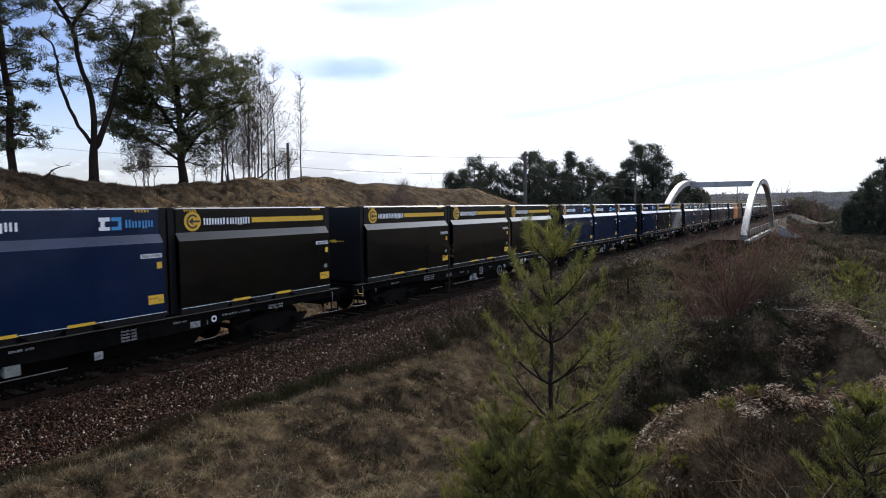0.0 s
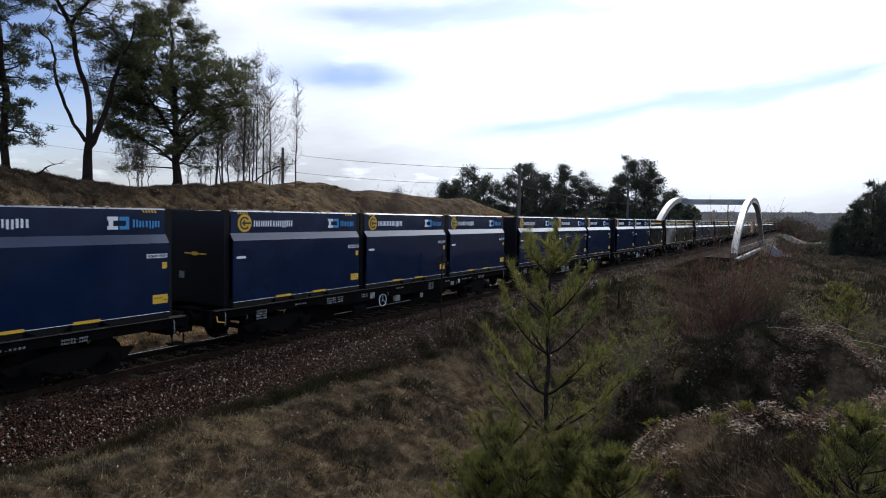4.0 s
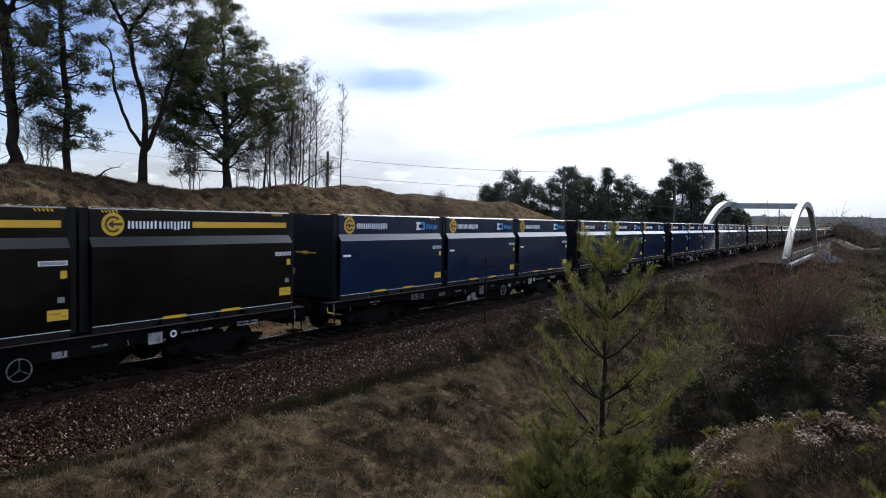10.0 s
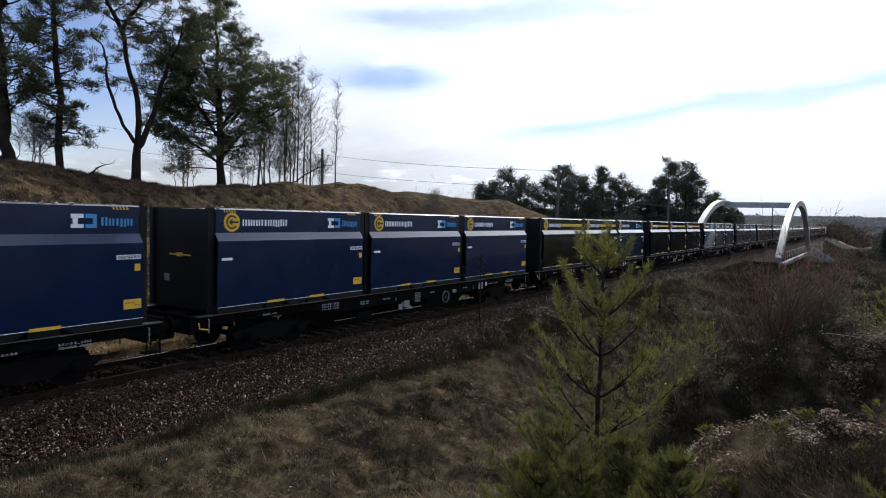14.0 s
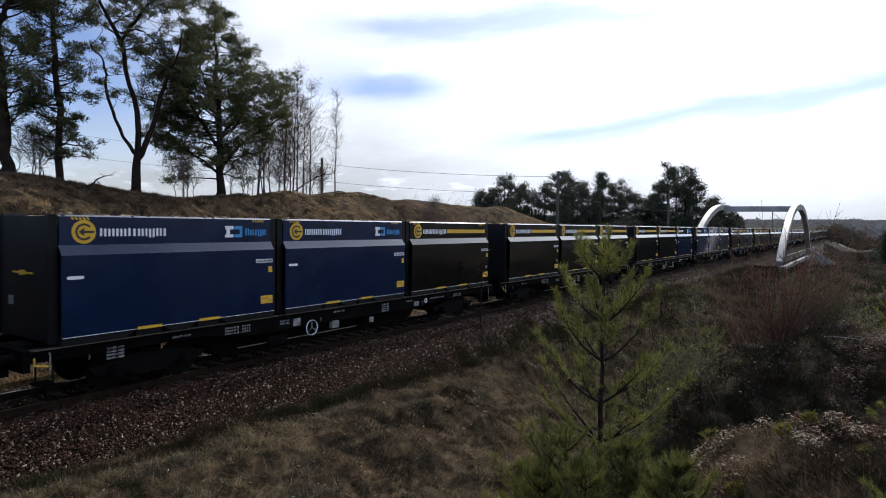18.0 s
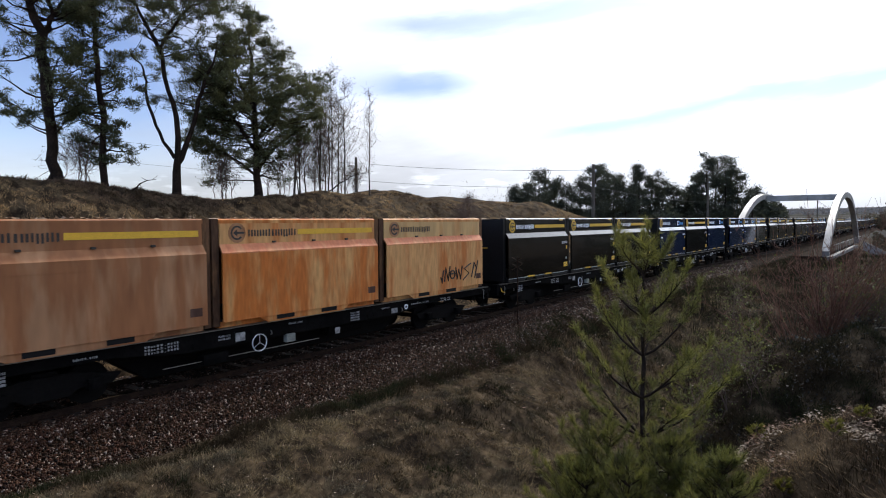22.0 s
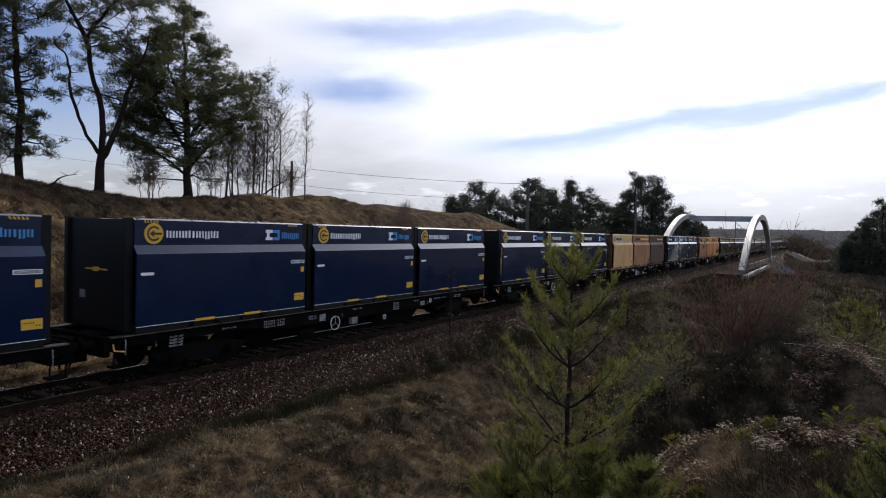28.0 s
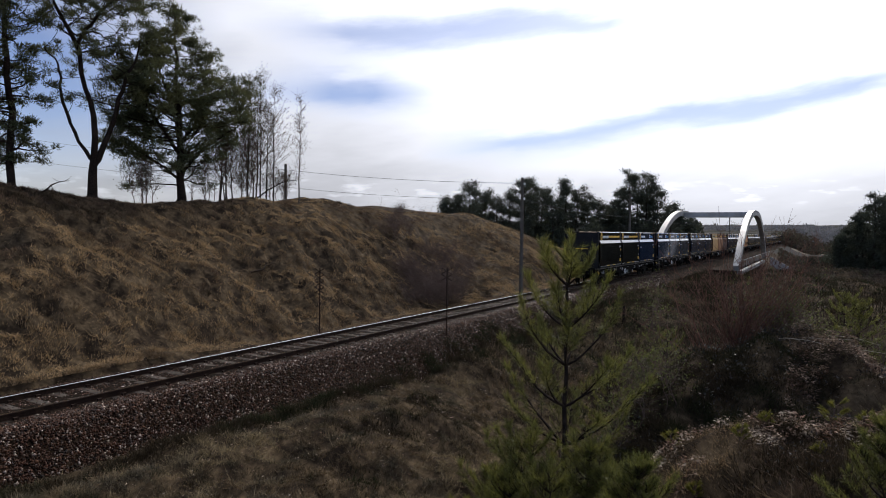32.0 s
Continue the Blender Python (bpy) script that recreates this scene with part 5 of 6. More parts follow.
def clumps(rs, centres, radii, per, size, width=0.11, flat=0.6):
    """rounded tufts of needles at the twig ends, open between one tuft and the next"""
    n = len(centres)
    c, r = np.repeat(np.asarray(centres, float), per, 0), np.repeat(np.asarray(radii, float), per)
    d = rs.normal(size=(n * per, 3))
    d /= np.linalg.norm(d, axis=1, keepdims=True)
    p = c + d * (r * rs.uniform(0.0, 1.0, n * per) ** 0.55)[:, None] * np.array([1, 1, flat])
    way = d * 0.9 + rs.normal(0, 0.5, d.shape) + np.array([0, 0, 0.45])
    way /= np.linalg.norm(way, axis=1, keepdims=True)
    side = np.cross(way, rs.normal(size=way.shape))
    side /= np.linalg.norm(side, axis=1, keepdims=True) + 1e-9
    s = (size * rs.uniform(0.6, 1.4, n * per))[:, None]
    return np.stack([p - side * s * width, p + side * s * width, p + way * s], 1)


def build_crest_pine(label, base, az, stems, shape, seed, limbs, tufts=8, tuft=0.30, per=60, size=0.15, droop=0.0, dead=0, bald=0.0):
    """a Scots pine seen across az. stems: rows of (across, up, radius); shape: rows of (up, reach to one side, reach to the other) of the crown;
    limbs: how many grow on each stem; dead: bare snags on the first stem"""
    rs = np.random.RandomState(seed)
    t = thing("pine_tree", label, "tree", "pines on the cutting")
    t.location = base
    ca, sa = math.cos(radians(az)), math.sin(radians(az))
    S = np.array(shape, float)
    wood, at, rad = Geo(), [], []
    for k, (poly, count) in enumerate(zip(stems, limbs)):
        P = np.array([(q[0] * ca, q[0] * sa, q[1], q[2]) for q in poly], float)
        f, g = np.linspace(0, 1, len(P)), np.linspace(0, 1, 16)
        pts = np.stack([np.interp(g, f, P[:, i]) for i in range(4)], 1)
        pts[1:-1, :2] += rs.normal(0, 0.05, (14, 2))
        wood.tube([tuple(q[:3]) for q in pts], list(pts[:, 3] * 0.8 * rs.uniform(0.92, 1.08, 16)), 9, caps=True)
        if not k:
            for q in range(5):
                a = 6.283 * q / 5 + rs.uniform(0, 1)
                wood.tube([(0.2 * math.cos(a) * P[0, 3], 0.2 * math.sin(a) * P[0, 3], 0.45), (1.5 * math.cos(a) * P[0, 3], 1.5 * math.sin(a) * P[0, 3], -0.1)], [P[0, 3] * 0.6, P[0, 3] * 0.2], 5)
        count, first = count if isinstance(count, tuple) else (count, 0)
        h0, h1 = max(S[0, 0], pts[0, 2], first), pts[-1, 2]
        order = pts[:, 2].argsort()
        for i in range(count):
            z = h0 + (h1 - h0) * (i + rs.uniform(0, 1)) / count
            q = np.array([np.interp(z, pts[order, 2], pts[order, j]) for j in range(4)])
            a = rs.uniform(0, 6.283)
            c = math.cos(a)
            lo, hi = np.interp(z, S[:, 0], S[:, 1]), np.interp(z, S[:, 0], S[:, 2])
            off = q[0] * ca + q[1] * sa
            ln = ((hi - off) if c > 0 else (lo + off)) * abs(c) + 0.5 * (lo + hi) * (1 - abs(c))
            if ln < 0.15:
                continue
            ln *= rs.uniform(0.6, 1.04)
            dx, dy = c * ca - math.sin(a) * sa, c * sa + math.sin(a) * ca
            tip = limb(wood, rs, q[:3], (dx, dy, rs.uniform(-0.1, 0.5) - droop), ln, max(0.014, min(0.05, q[3] * 0.28)), 0.35 + droop * 0.8, 7, 0.15)
            if rs.uniform() < bald:
                continue
            for j in range(max(3, int(tufts * (0.45 + 0.3 * ln)))):
                g_ = 0.46 + 0.56 * rs.uniform() ** 0.8
                m = min(6, int(g_ * 7))
                o = tip[m].lerp(tip[m + 1], min(1.0, g_ * 7 - m))
                d = (tip[m + 1] - tip[m]).normalized() * 0.6 + Vector(rs.normal(0, 0.55, 3))
                d.z = d.z * 0.6 + 0.18
                e = o + d.normalized() * rs.uniform(0.2, 0.75) * min(1.0, 0.4 + 0.3 * ln)
                wood.tube([o, o.lerp(e, 0.5) + Vector(rs.normal(0, 0.04, 3)), e], [0.013, 0.009, 0.004], 3, caps=False)
                at.append(tuple(e)), rad.append(tuft * rs.uniform(0.5, 1.25))
    for i in range(dead):
        z = 0.6 + 2.8 * rs.uniform()
        a = rs.uniform(0, 6.283)
        tip = limb(wood, rs, (0, 0, z), (math.cos(a), math.sin(a), -0.25), rs.uniform(0.5, 1.6), 0.02, -0.3, 5, 0.2)
        for j in (2, 3, 4):
            wood.tube([tip[j], tip[j] + Vector(rs.normal(0, 0.2, 3))], [0.007, 0.003], 3, caps=False)
    part("trunk", wood, M["bark"], t, "", True)
    part("crown", fast_tris("crown", clumps(rs, at, rad, per, size), M["needles"]), None, t)
    return t


def build_bare_tree(name, label, base, height, r0, seed, stems=1, leaf=0, spread=0.9, bark="birchbark", twigs=34, leafmat="bud"):
    rs = np.random.RandomState(seed)
    t = thing(name, label, "tree")
    t.location = base
    fine, leaves = Geo(), []
    for s in range(stems):
        h = height * rs.uniform(0.7, 1.0) if s else height
        x0, y0 = (rs.normal(0, 0.35 * spread, 2) if s else (0, 0))
        pts, rad = [], []
        dx, dy = rs.normal(0, 0.05, 2) * (1 if stems > 1 else 0.4)
        for i in range(9):
            f = i / 8
            pts.append((x0 + dx * h * f + rs.normal(0, 0.04), y0 + dy * h * f + rs.normal(0, 0.04), h * f)), rad.append(r0 * (1 - 0.92 * f))
        part("trunk" if stems == 1 else "stem", Geo().tube(pts, rad, 6, caps=False), M[bark], t, "", True)
        for i in range(twigs):
            f = 0.22 + 0.75 * rs.uniform()
            q = [np.interp(f * 8, range(9), [p[j] for p in pts]) for j in range(3)]
            a = rs.uniform(0, 6.283)
            tip = limb(fine, rs, q, (math.cos(a) * 0.8, math.sin(a) * 0.8, rs.uniform(0.3, 1.1)), spread * (1.15 - f) * rs.uniform(0.7, 1.3) * 1.5, max(0.006, 0.3 * r0), 0.5, 4, 0.16)
            for j in range(1, len(tip)):
                for _ in range(3):
                    e = tip[j] + Vector(rs.normal(0, 0.22, 3)) + Vector((0, 0, 0.12))
                    fine.tube([tip[j], e], [min(0.006, 0.2 * r0), 0.002 + 0.02 * r0], 3, caps=False)
                    if leaf:
                        leaves.append(tuple(e))
    tagged(part("branchwork", fine, M["twig"], t, "fine bare branches"), kind="stuff")
    if leaf:
        part("foliage", fast_tris("foliage", needle_balls(rs, leaves, [0.16] * len(leaves), leaf, 0.07 if r0 > 0.02 else 0.04), M[leafmat]), None, t)
    return t


def on_ground(x, y):
    return (x, y, float(ground_z(x, y)) - 0.12)


def at_az(az, x):
    return on_ground(x, -x / math.tan(radians(az)))


def build_woods():
    build_crest_pine("tall forked Scots pine with long drooping limbs on the cutting", at_az(68.0, -30.5), 68.0,
                     [[(0, 0, 0.33), (-0.1, 1.6, 0.29), (-0.25, 4.0, 0.28), (-0.45, 6.6, 0.25), (-1.0, 8.4, 0.16), (-1.5, 12.5, 0.04)], [(-0.35, 6.2, 0.14), (-0.05, 7.3, 0.12), (-0.02, 9.4, 0.05)],
                      [(-0.4, 6.4, 0.10), (0.7, 8.6, 0.07), (1.0, 11.0, 0.02)]],
                     [(2.0, 2.4, 1.3), (4.0, 3.6, 1.5), (6.5, 4.3, 1.9), (9.0, 4.2, 2.4), (11.0, 3.6, 2.4), (12.5, 1.4, 1.2)], 11, (62, (8, 8.6), 18), tufts=9, tuft=0.27, per=66, droop=0.35, dead=12, bald=0.08)
    build_crest_pine("slender Scots pine with clumped dark needles on the cutting", at_az(64.75, -30.0), 64.75, [[(0, 0, 0.21), (0.0, 2.6, 0.19), (-0.15, 5.5, 0.15), (-0.3, 8.5, 0.10), (-0.45, 12.0, 0.03)]],
                     [(1.2, 0.7, 0.6), (2.2, 1.3, 1.3), (3.6, 1.7, 1.5), (5.2, 1.3, 1.3), (6.6, 1.9, 1.8), (8.2, 1.6, 1.9), (9.6, 1.9, 1.7), (12.0, 0.8, 0.8)], 12, (76,), tufts=9, tuft=0.28, per=66, droop=0.2)
    build_crest_pine("forked Scots pine with a sparse flat-topped crown on the cutting", at_az(59.5, -29.6), 59.5,
                     [[(0, 0, 0.30), (0.0, 1.4, 0.24), (0.05, 3.0, 0.17), (0.1, 4.8, 0.15), (-0.4, 5.7, 0.13), (-0.65, 7.6, 0.13), (-1.2, 8.6, 0.10), (-1.8, 10.0, 0.06), (-2.3, 10.9, 0.03)],
                      [(0.03, 1.3, 0.20), (0.14, 2.0, 0.19), (0.55, 3.0, 0.17), (1.0, 4.4, 0.13), (1.25, 5.6, 0.11), (1.9, 7.4, 0.05), (2.1, 8.4, 0.02)],
                      [(-0.05, 2.2, 0.11), (-0.9, 3.7, 0.09), (-1.3, 5.0, 0.08), (-1.2, 6.3, 0.06), (-1.9, 7.2, 0.03)],
                      [(-0.65, 7.5, 0.11), (-0.2, 8.4, 0.09), (0.8, 9.7, 0.07), (1.9, 10.3, 0.05), (2.8, 10.5, 0.02)], [(-0.65, 7.9, 0.07), (0.1, 8.2, 0.05), (0.6, 8.0, 0.02)]],
                     [(2.6, 0.5, 0.6), (4.6, 1.7, 2.5), (6.0, 2.0, 3.0), (7.6, 2.2, 3.0), (8.9, 3.1, 3.1), (10.2, 3.6, 3.4), (11.2, 2.4, 2.2)], 13, ((22, 7.0), (26, 4.4), (8, 4.0), (26, 8.6), 3), tufts=8, tuft=0.27, per=62, bald=0.1)
    build_crest_pine("broad dense Scots pine with a wide dark crown on the cutting", at_az(53.0, -30.2), 53.0,
                     [[(0, 0, 0.30), (0, 2, 0.25), (-0.1, 5, 0.18), (-0.25, 7.6, 0.11), (-0.35, 10.7, 0.03)], [(0, 2.0, 0.13), (1.4, 3.6, 0.08), (3.2, 4.9, 0.03)], [(-0.1, 3.0, 0.13), (-1.4, 5.0, 0.09), (-2.6, 6.6, 0.03)],
                      [(0, 3.6, 0.12), (1.2, 5.6, 0.08), (2.2, 7.0, 0.03)], [(-0.15, 5.0, 0.10), (-1.0, 7.2, 0.07), (-1.5, 9.0, 0.02)], [(0, 1.6, 0.10), (-1.6, 2.8, 0.06), (-3.2, 3.6, 0.02)]],
                     [(1.2, 3.2, 1.4), (2.4, 3.9, 2.8), (3.4, 4.1, 4.0), (4.8, 4.2, 4.4), (6.0, 4.0, 4.0), (7.4, 3.0, 2.9), (8.8, 1.8, 1.6), (10.0, 0.9, 0.8), (10.7, 0.3, 0.3)], 14, (66, 16, 26, 24, 18, 16), tufts=9, tuft=0.29, per=60)
    build_bare_tree("birch_tree", "thin birches with bare twigs and first buds", at_az(46.6, -30.0), 8.4, 0.05, 21, 7, leaf=2, spread=1.7, twigs=32)
    build_bare_tree("birch_tree", "thin birches with bare twigs and first buds", at_az(49.3, -30.5), 6.2, 0.042, 22, 8, leaf=2, spread=1.7, twigs=28)
    build_bare_tree("birch_tree", "slender leafless young birch", at_az(43.35, -29.8), 7.5, 0.05, 23, 1, spread=0.8, twigs=40)
    build_bare_tree("bare_shrub", "leafless shrub on the crest of the cutting", at_az(66.5, -31.0), 2.6, 0.03, 25, 6, leaf=1, spread=1.1, twigs=16, bark="twig")
    for i, (az, h) in enumerate([(55.6, 2.4), (51.2, 2.8), (48.2, 2.6), (45.4, 2.2)]):
        build_bare_tree("bare_shrub", "leafless shrub on the crest of the cutting", at_az(az, -30.2 - 0.3 * (i % 2)), h, 0.025, 90 + i, 7, leaf=1, spread=1.0, twigs=12, bark="twig")
    build_bare_tree("bare_shrub", "small leafless shrub on the shoulder of the cutting", at_az(34.5, -28.0), 1.1, 0.02, 26, 4, spread=0.6, twigs=10, bark="twig")
    for i, (az, x, h) in enumerate([(31.6, -20.2, 1.1), (30.4, -20.8, 1.0), (32.9, -21.2, 1.0), (29.4, -22.0, 1.0), (34.9, -26.0, 1.0), (33.8, -22.5, 0.9), (31.0, -23.2, 0.9), (29.9, -20.0, 0.8), (32.2, -19.6, 0.8)]):
        build_bare_tree("bare_shrub", "low brown leafless shrub on the cutting slope", at_az(az, x), h, 0.02, 70 + i, 7, spread=1.9, twigs=20, bark="twig")
    # the wood beyond the cutting
    rs = np.random.RandomState(40)
    for az, top, d, wide in [(30.2, 2.9, 120, 1.3), (29.2, 3.2, 122, 1.6), (28.0, 4.15, 118, 2.2), (26.9, 3.5, 126, 2.0), (25.9, 2.9, 120, 2.0), (24.6, 3.5, 124, 2.2), (23.4, 4.4, 118, 2.2), (22.7, 4.7, 125, 2.0),
                             (21.7, 3.7, 128, 2.2), (20.6, 3.3, 120, 2.2), (19.6, 4.6, 126, 1.8), (18.7, 3.7, 130, 2.0), (17.8, 3.1, 134, 1.8), (16.8, 2.7, 128, 1.6), (16.0, 2.4, 132, 1.6), (14.9, 3.6, 126, 1.6),
                             (14.1, 5.0, 124, 2.4), (13.4, 5.2, 128, 2.6), (12.6, 4.5, 124, 2.4), (11.8, 3.6, 126, 2.0), (10.9, 2.3, 140, 1.8), (10.0, 1.7, 146, 1.4), (27.4, 2.4, 135, 2.2), (23.0, 3.0, 138, 2.4), (20.0, 2.6, 138, 2.2), (15.4, 1.8, 130, 1.6)]:
        x, y = -d * math.sin(radians(az)), d * math.cos(radians(az))
        z = float(ground_z(x, y))
        h = EYE_Z + d * math.tan(radians(top)) - z
        build_pine("pine_tree", "dark Scots pine in the wood beyond the cutting", (x, y, z - 0.1), [[(0, 0, 0, 0.25), (rs.normal(0, .3), 0, h * 0.5, 0.18), (rs.normal(0, .5), 0, h, 0.05)]], (46,), int(az * 10),
                   bare=0.06, reach=wide * 1.15, per=34, size=0.28, spread=0.40, twigs=10, twig_len=1.1, group="far pines", needle="hazed_needles")
    # woods on the far side of the valley
    for i in range(20):
        az, d = -1.6 - i * 0.36, 172 + 8 * (i % 3)
        x, y = -d * math.sin(radians(az)), d * math.cos(radians(az))
        z = float(ground_z(x, y))
        h = EYE_Z + d * math.tan(radians(min(2.9, 0.1 - 1.3 * (az + 1.6)) + rs.uniform(-.25, .25))) - z
        build_pine("pine_tree", "dark pine at the edge of the valley wood", (x, y, z - 0.1), [[(0, 0, 0, 0.25), (0, 0, h * 0.5, 0.18), (0, 0, h, 0.05)]], (34,), 300 + i, bare=0.05, reach=1.0 if i < 4 else 2.0, per=30, size=0.34, spread=0.4, twigs=9, twig_len=1.0, group="valley pines", needle="hazed_needles")


build_woods()


def needles_on(rs, p0, p1, n, length, width, tris, fwd=0.9):
    s = rs.uniform(0, 1, n)
    P = np.outer(1 - s, p0) + np.outer(s, p1)
    ax = np.array((p1 - p0).normalized())
    d3 = rs.normal(size=(n, 3))
    d3 -= np.outer(d3 @ ax, ax)
    d3 /= np.linalg.norm(d3, axis=1, keepdims=True)
    way = d3 * 0.6 + ax * fwd
    le = length * rs.uniform(0.7, 1.2, n)[:, None]
    sd = np.cross(way, rs.normal(size=(n, 3)))
    sd /= np.linalg.norm(sd, axis=1, keepdims=True)
    tris.append(np.stack([P - sd * width, P + sd * width, P + way * le], 1))


def build_sapling(az, d, top, label, seed, bushy=1.0, thick=1.0):
    """a young pine: whorls of arms that sweep out and turn up, with side twigs and brushes of needles at the ends"""
    x, y = -d * math.sin(radians(az)), d * math.cos(radians(az))
    z = float(ground_z(x, y)) - 0.05
    h = top - z
    rs = np.random.RandomState(seed)
    t = thing("young_pine", label, "tree", "young pines")
    t.location = (x, y, z)
    wood, tris = Geo(), []
    wide, dens = max(0.0015, 0.00028 * d), (430 if d < 9 else 150) * thick
    k = min(1.25, max(0.35, h / 2.7))
    f = np.linspace(0, 1, 12)
    wood.tube([(rs.normal(0, .008), rs.normal(0, .008), h * q) for q in f], [(0.031 * (1 - 0.86 * q) + 0.003) * k for q in f], 8)

    def brush(p0, p1, amount=1.0, fwd=0.8):
        n = max(6, int(dens * (p1 - p0).length * amount))
        needles_on(rs, p0, p1, n, 0.075 * max(0.75, k ** 0.5), wide, tris, fwd)

    down, w = 0.30 * k, 0
    while h - down > 0.12 * h:
        wv = down / k
        for q in range(5):
            a = radians(az) + 3.1416 * (w % 2) + 1.2566 * q + rs.uniform(-0.22, 0.22)
            ln = min(1.0, 0.24 + 0.50 * wv) * k * rs.uniform(0.6, 1.12) * bushy * (1.2 if not q else 1.0)
            tip = limb(wood, rs, (0, 0, h - down), (math.cos(a), math.sin(a), 0.62 - 0.22 * min(2, wv)), ln, 0.011 * k + 0.003 * wv, 0.75, 8, 0.07)
            for j in range(2 if wv < 0.7 else 3, 8):
                if j > 4 or wv < 0.5:
                    brush(tip[j], tip[j + 1])
                dv = (tip[j + 1] - tip[j]).normalized()
                for sgn in (-1, 1):
                    if rs.uniform() < 0.2:
                        continue
                    sd = Vector((-dv.y, dv.x, 0)).normalized() * sgn
                    e = tip[j] + (dv * 0.75 + sd * 0.6 + Vector((0, 0, rs.uniform(0.1, 0.55)))).normalized() * (0.09 + 0.30 * ln * (1.05 - j / 8)) * rs.uniform(0.7, 1.2)
                    wood.tube([tip[j], e], [0.005, 0.0025], 3, caps=False)
                    brush(tip[j].lerp(e, 0.25), e)
            for _ in range(2):
                e = tip[8] + ((tip[8] - tip[7]).normalized() * 0.7 + Vector(rs.normal(0, 0.25, 3)) + Vector((0, 0, 0.6))).normalized() * rs.uniform(0.06, 0.13) * k
                wood.tube([tip[8], e], [0.004, 0.002], 3, caps=False)
                brush(tip[8], e, 1.5, 1.1)
        down += rs.uniform(0.27, 0.37) * k
        w += 1
    # leading shoots
    for q in range(5):
        a = 6.283 * q / 4 + rs.uniform(0, 1)
        b0 = Vector((0, 0, h - 0.30 * k)) if not q else Vector((0, 0, h - 0.12 * k))
        e = Vector((0, 0, h + 0.06)) if not q else Vector((math.cos(a) * 0.11 * k, math.sin(a) * 0.11 * k, h + rs.uniform(-0.02, 0.05)))
        wood.tube([b0, e], [0.009 * k, 0.004 * k], 4, caps=False)
        brush(b0, e, 1.3, 1.0)
    part("trunk", wood, M["bark"], t, "", True)
    part("foliage", fast_tris("foliage", np.concatenate(tris), M["young"]), None, t)


def build_saplings():
    build_sapling(19.35, 6.6, 3.75, "young Scots pine with bright green needles standing alone", 31, 0.86)
    for az, d, top, seed, bu in [(12.9, 4.6, 2.30, 32, 0.9), (20.6, 5.0, 2.02, 33, 0.95), (24.2, 5.6, 1.75, 35, 0.95), (-5.2, 5.4, 2.62, 34, 0.95), (10.2, 4.2, 1.85, 37, 0.9), (17.2, 5.4, 2.15, 51, 1.0), (25.5, 6.4, 1.5, 54, 1.0), (15.4, 5.2, 2.0, 55, 1.0), (22.4, 6.0, 2.0, 56, 1.0),
                                 (12.5, 14.5, 1.2, 39, 1.0), (15.5, 17.0, 0.6, 41, 1.0), (10.8, 18.0, 1.3, 42, 1.0), (-3.0, 17, 2.4, 43, 1.0), (-2.0, 26, 1.9, 44, 1.0)]:
        build_sapling(az, d, top, "small bushy young pine in the heather", seed, bu)
    for az, d, h, seed in ((2.6, 16.2, 1.7, 171), (1.0, 17.0, 1.5, 172)):
        build_bare_tree("bare_shrub", "low shrub with first green leaves beside the reddish bush", on_ground(-d * math.sin(radians(az)), d * math.cos(radians(az))), h, 0.015, seed, 9, leaf=3, spread=0.9, twigs=12, bark="twig", leafmat="firstleaf")
    # the reddish bush
    for i, (az, d, h, st, m) in enumerate([(5.4, 15.6, 3.5, 18, "redtwig"), (7.4, 16.2, 3.0, 8, "redtwig"), (3.6, 16.0, 3.2, 8, "redtwig")]):
        x, y = -d * math.sin(radians(az)), d * math.cos(radians(az))
        rs = np.random.RandomState(60 + i)
        t = thing("bush", "leafless reddish-brown bush on the mound", "bush", "bushes on the mound")
        t.location = (x, y, float(ground_z(x, y)) - 0.05)
        for q in range(st):
            g = Geo()
            for s in range(3):
                a = rs.uniform(0, 6.283)
                tip = limb(g, rs, (0.12 * math.cos(q * 2.4), 0.12 * math.sin(q * 2.4), 0), (math.cos(a) * 0.52, math.sin(a) * 0.52, 1), h * rs.uniform(0.5, 0.92), 0.014, 0.15, 6, 0.12)
                for j in range(1, len(tip)):
                    for _ in range(2 + j // 2):
                        e = tip[j] + Vector(rs.normal(0, 0.15, 3)) + Vector((0, 0, 0.2))
                        g.tube([tip[j], e], [0.004, 0.002], 3, caps=False)
            part("stem", g, M[m], t)


build_saplings()


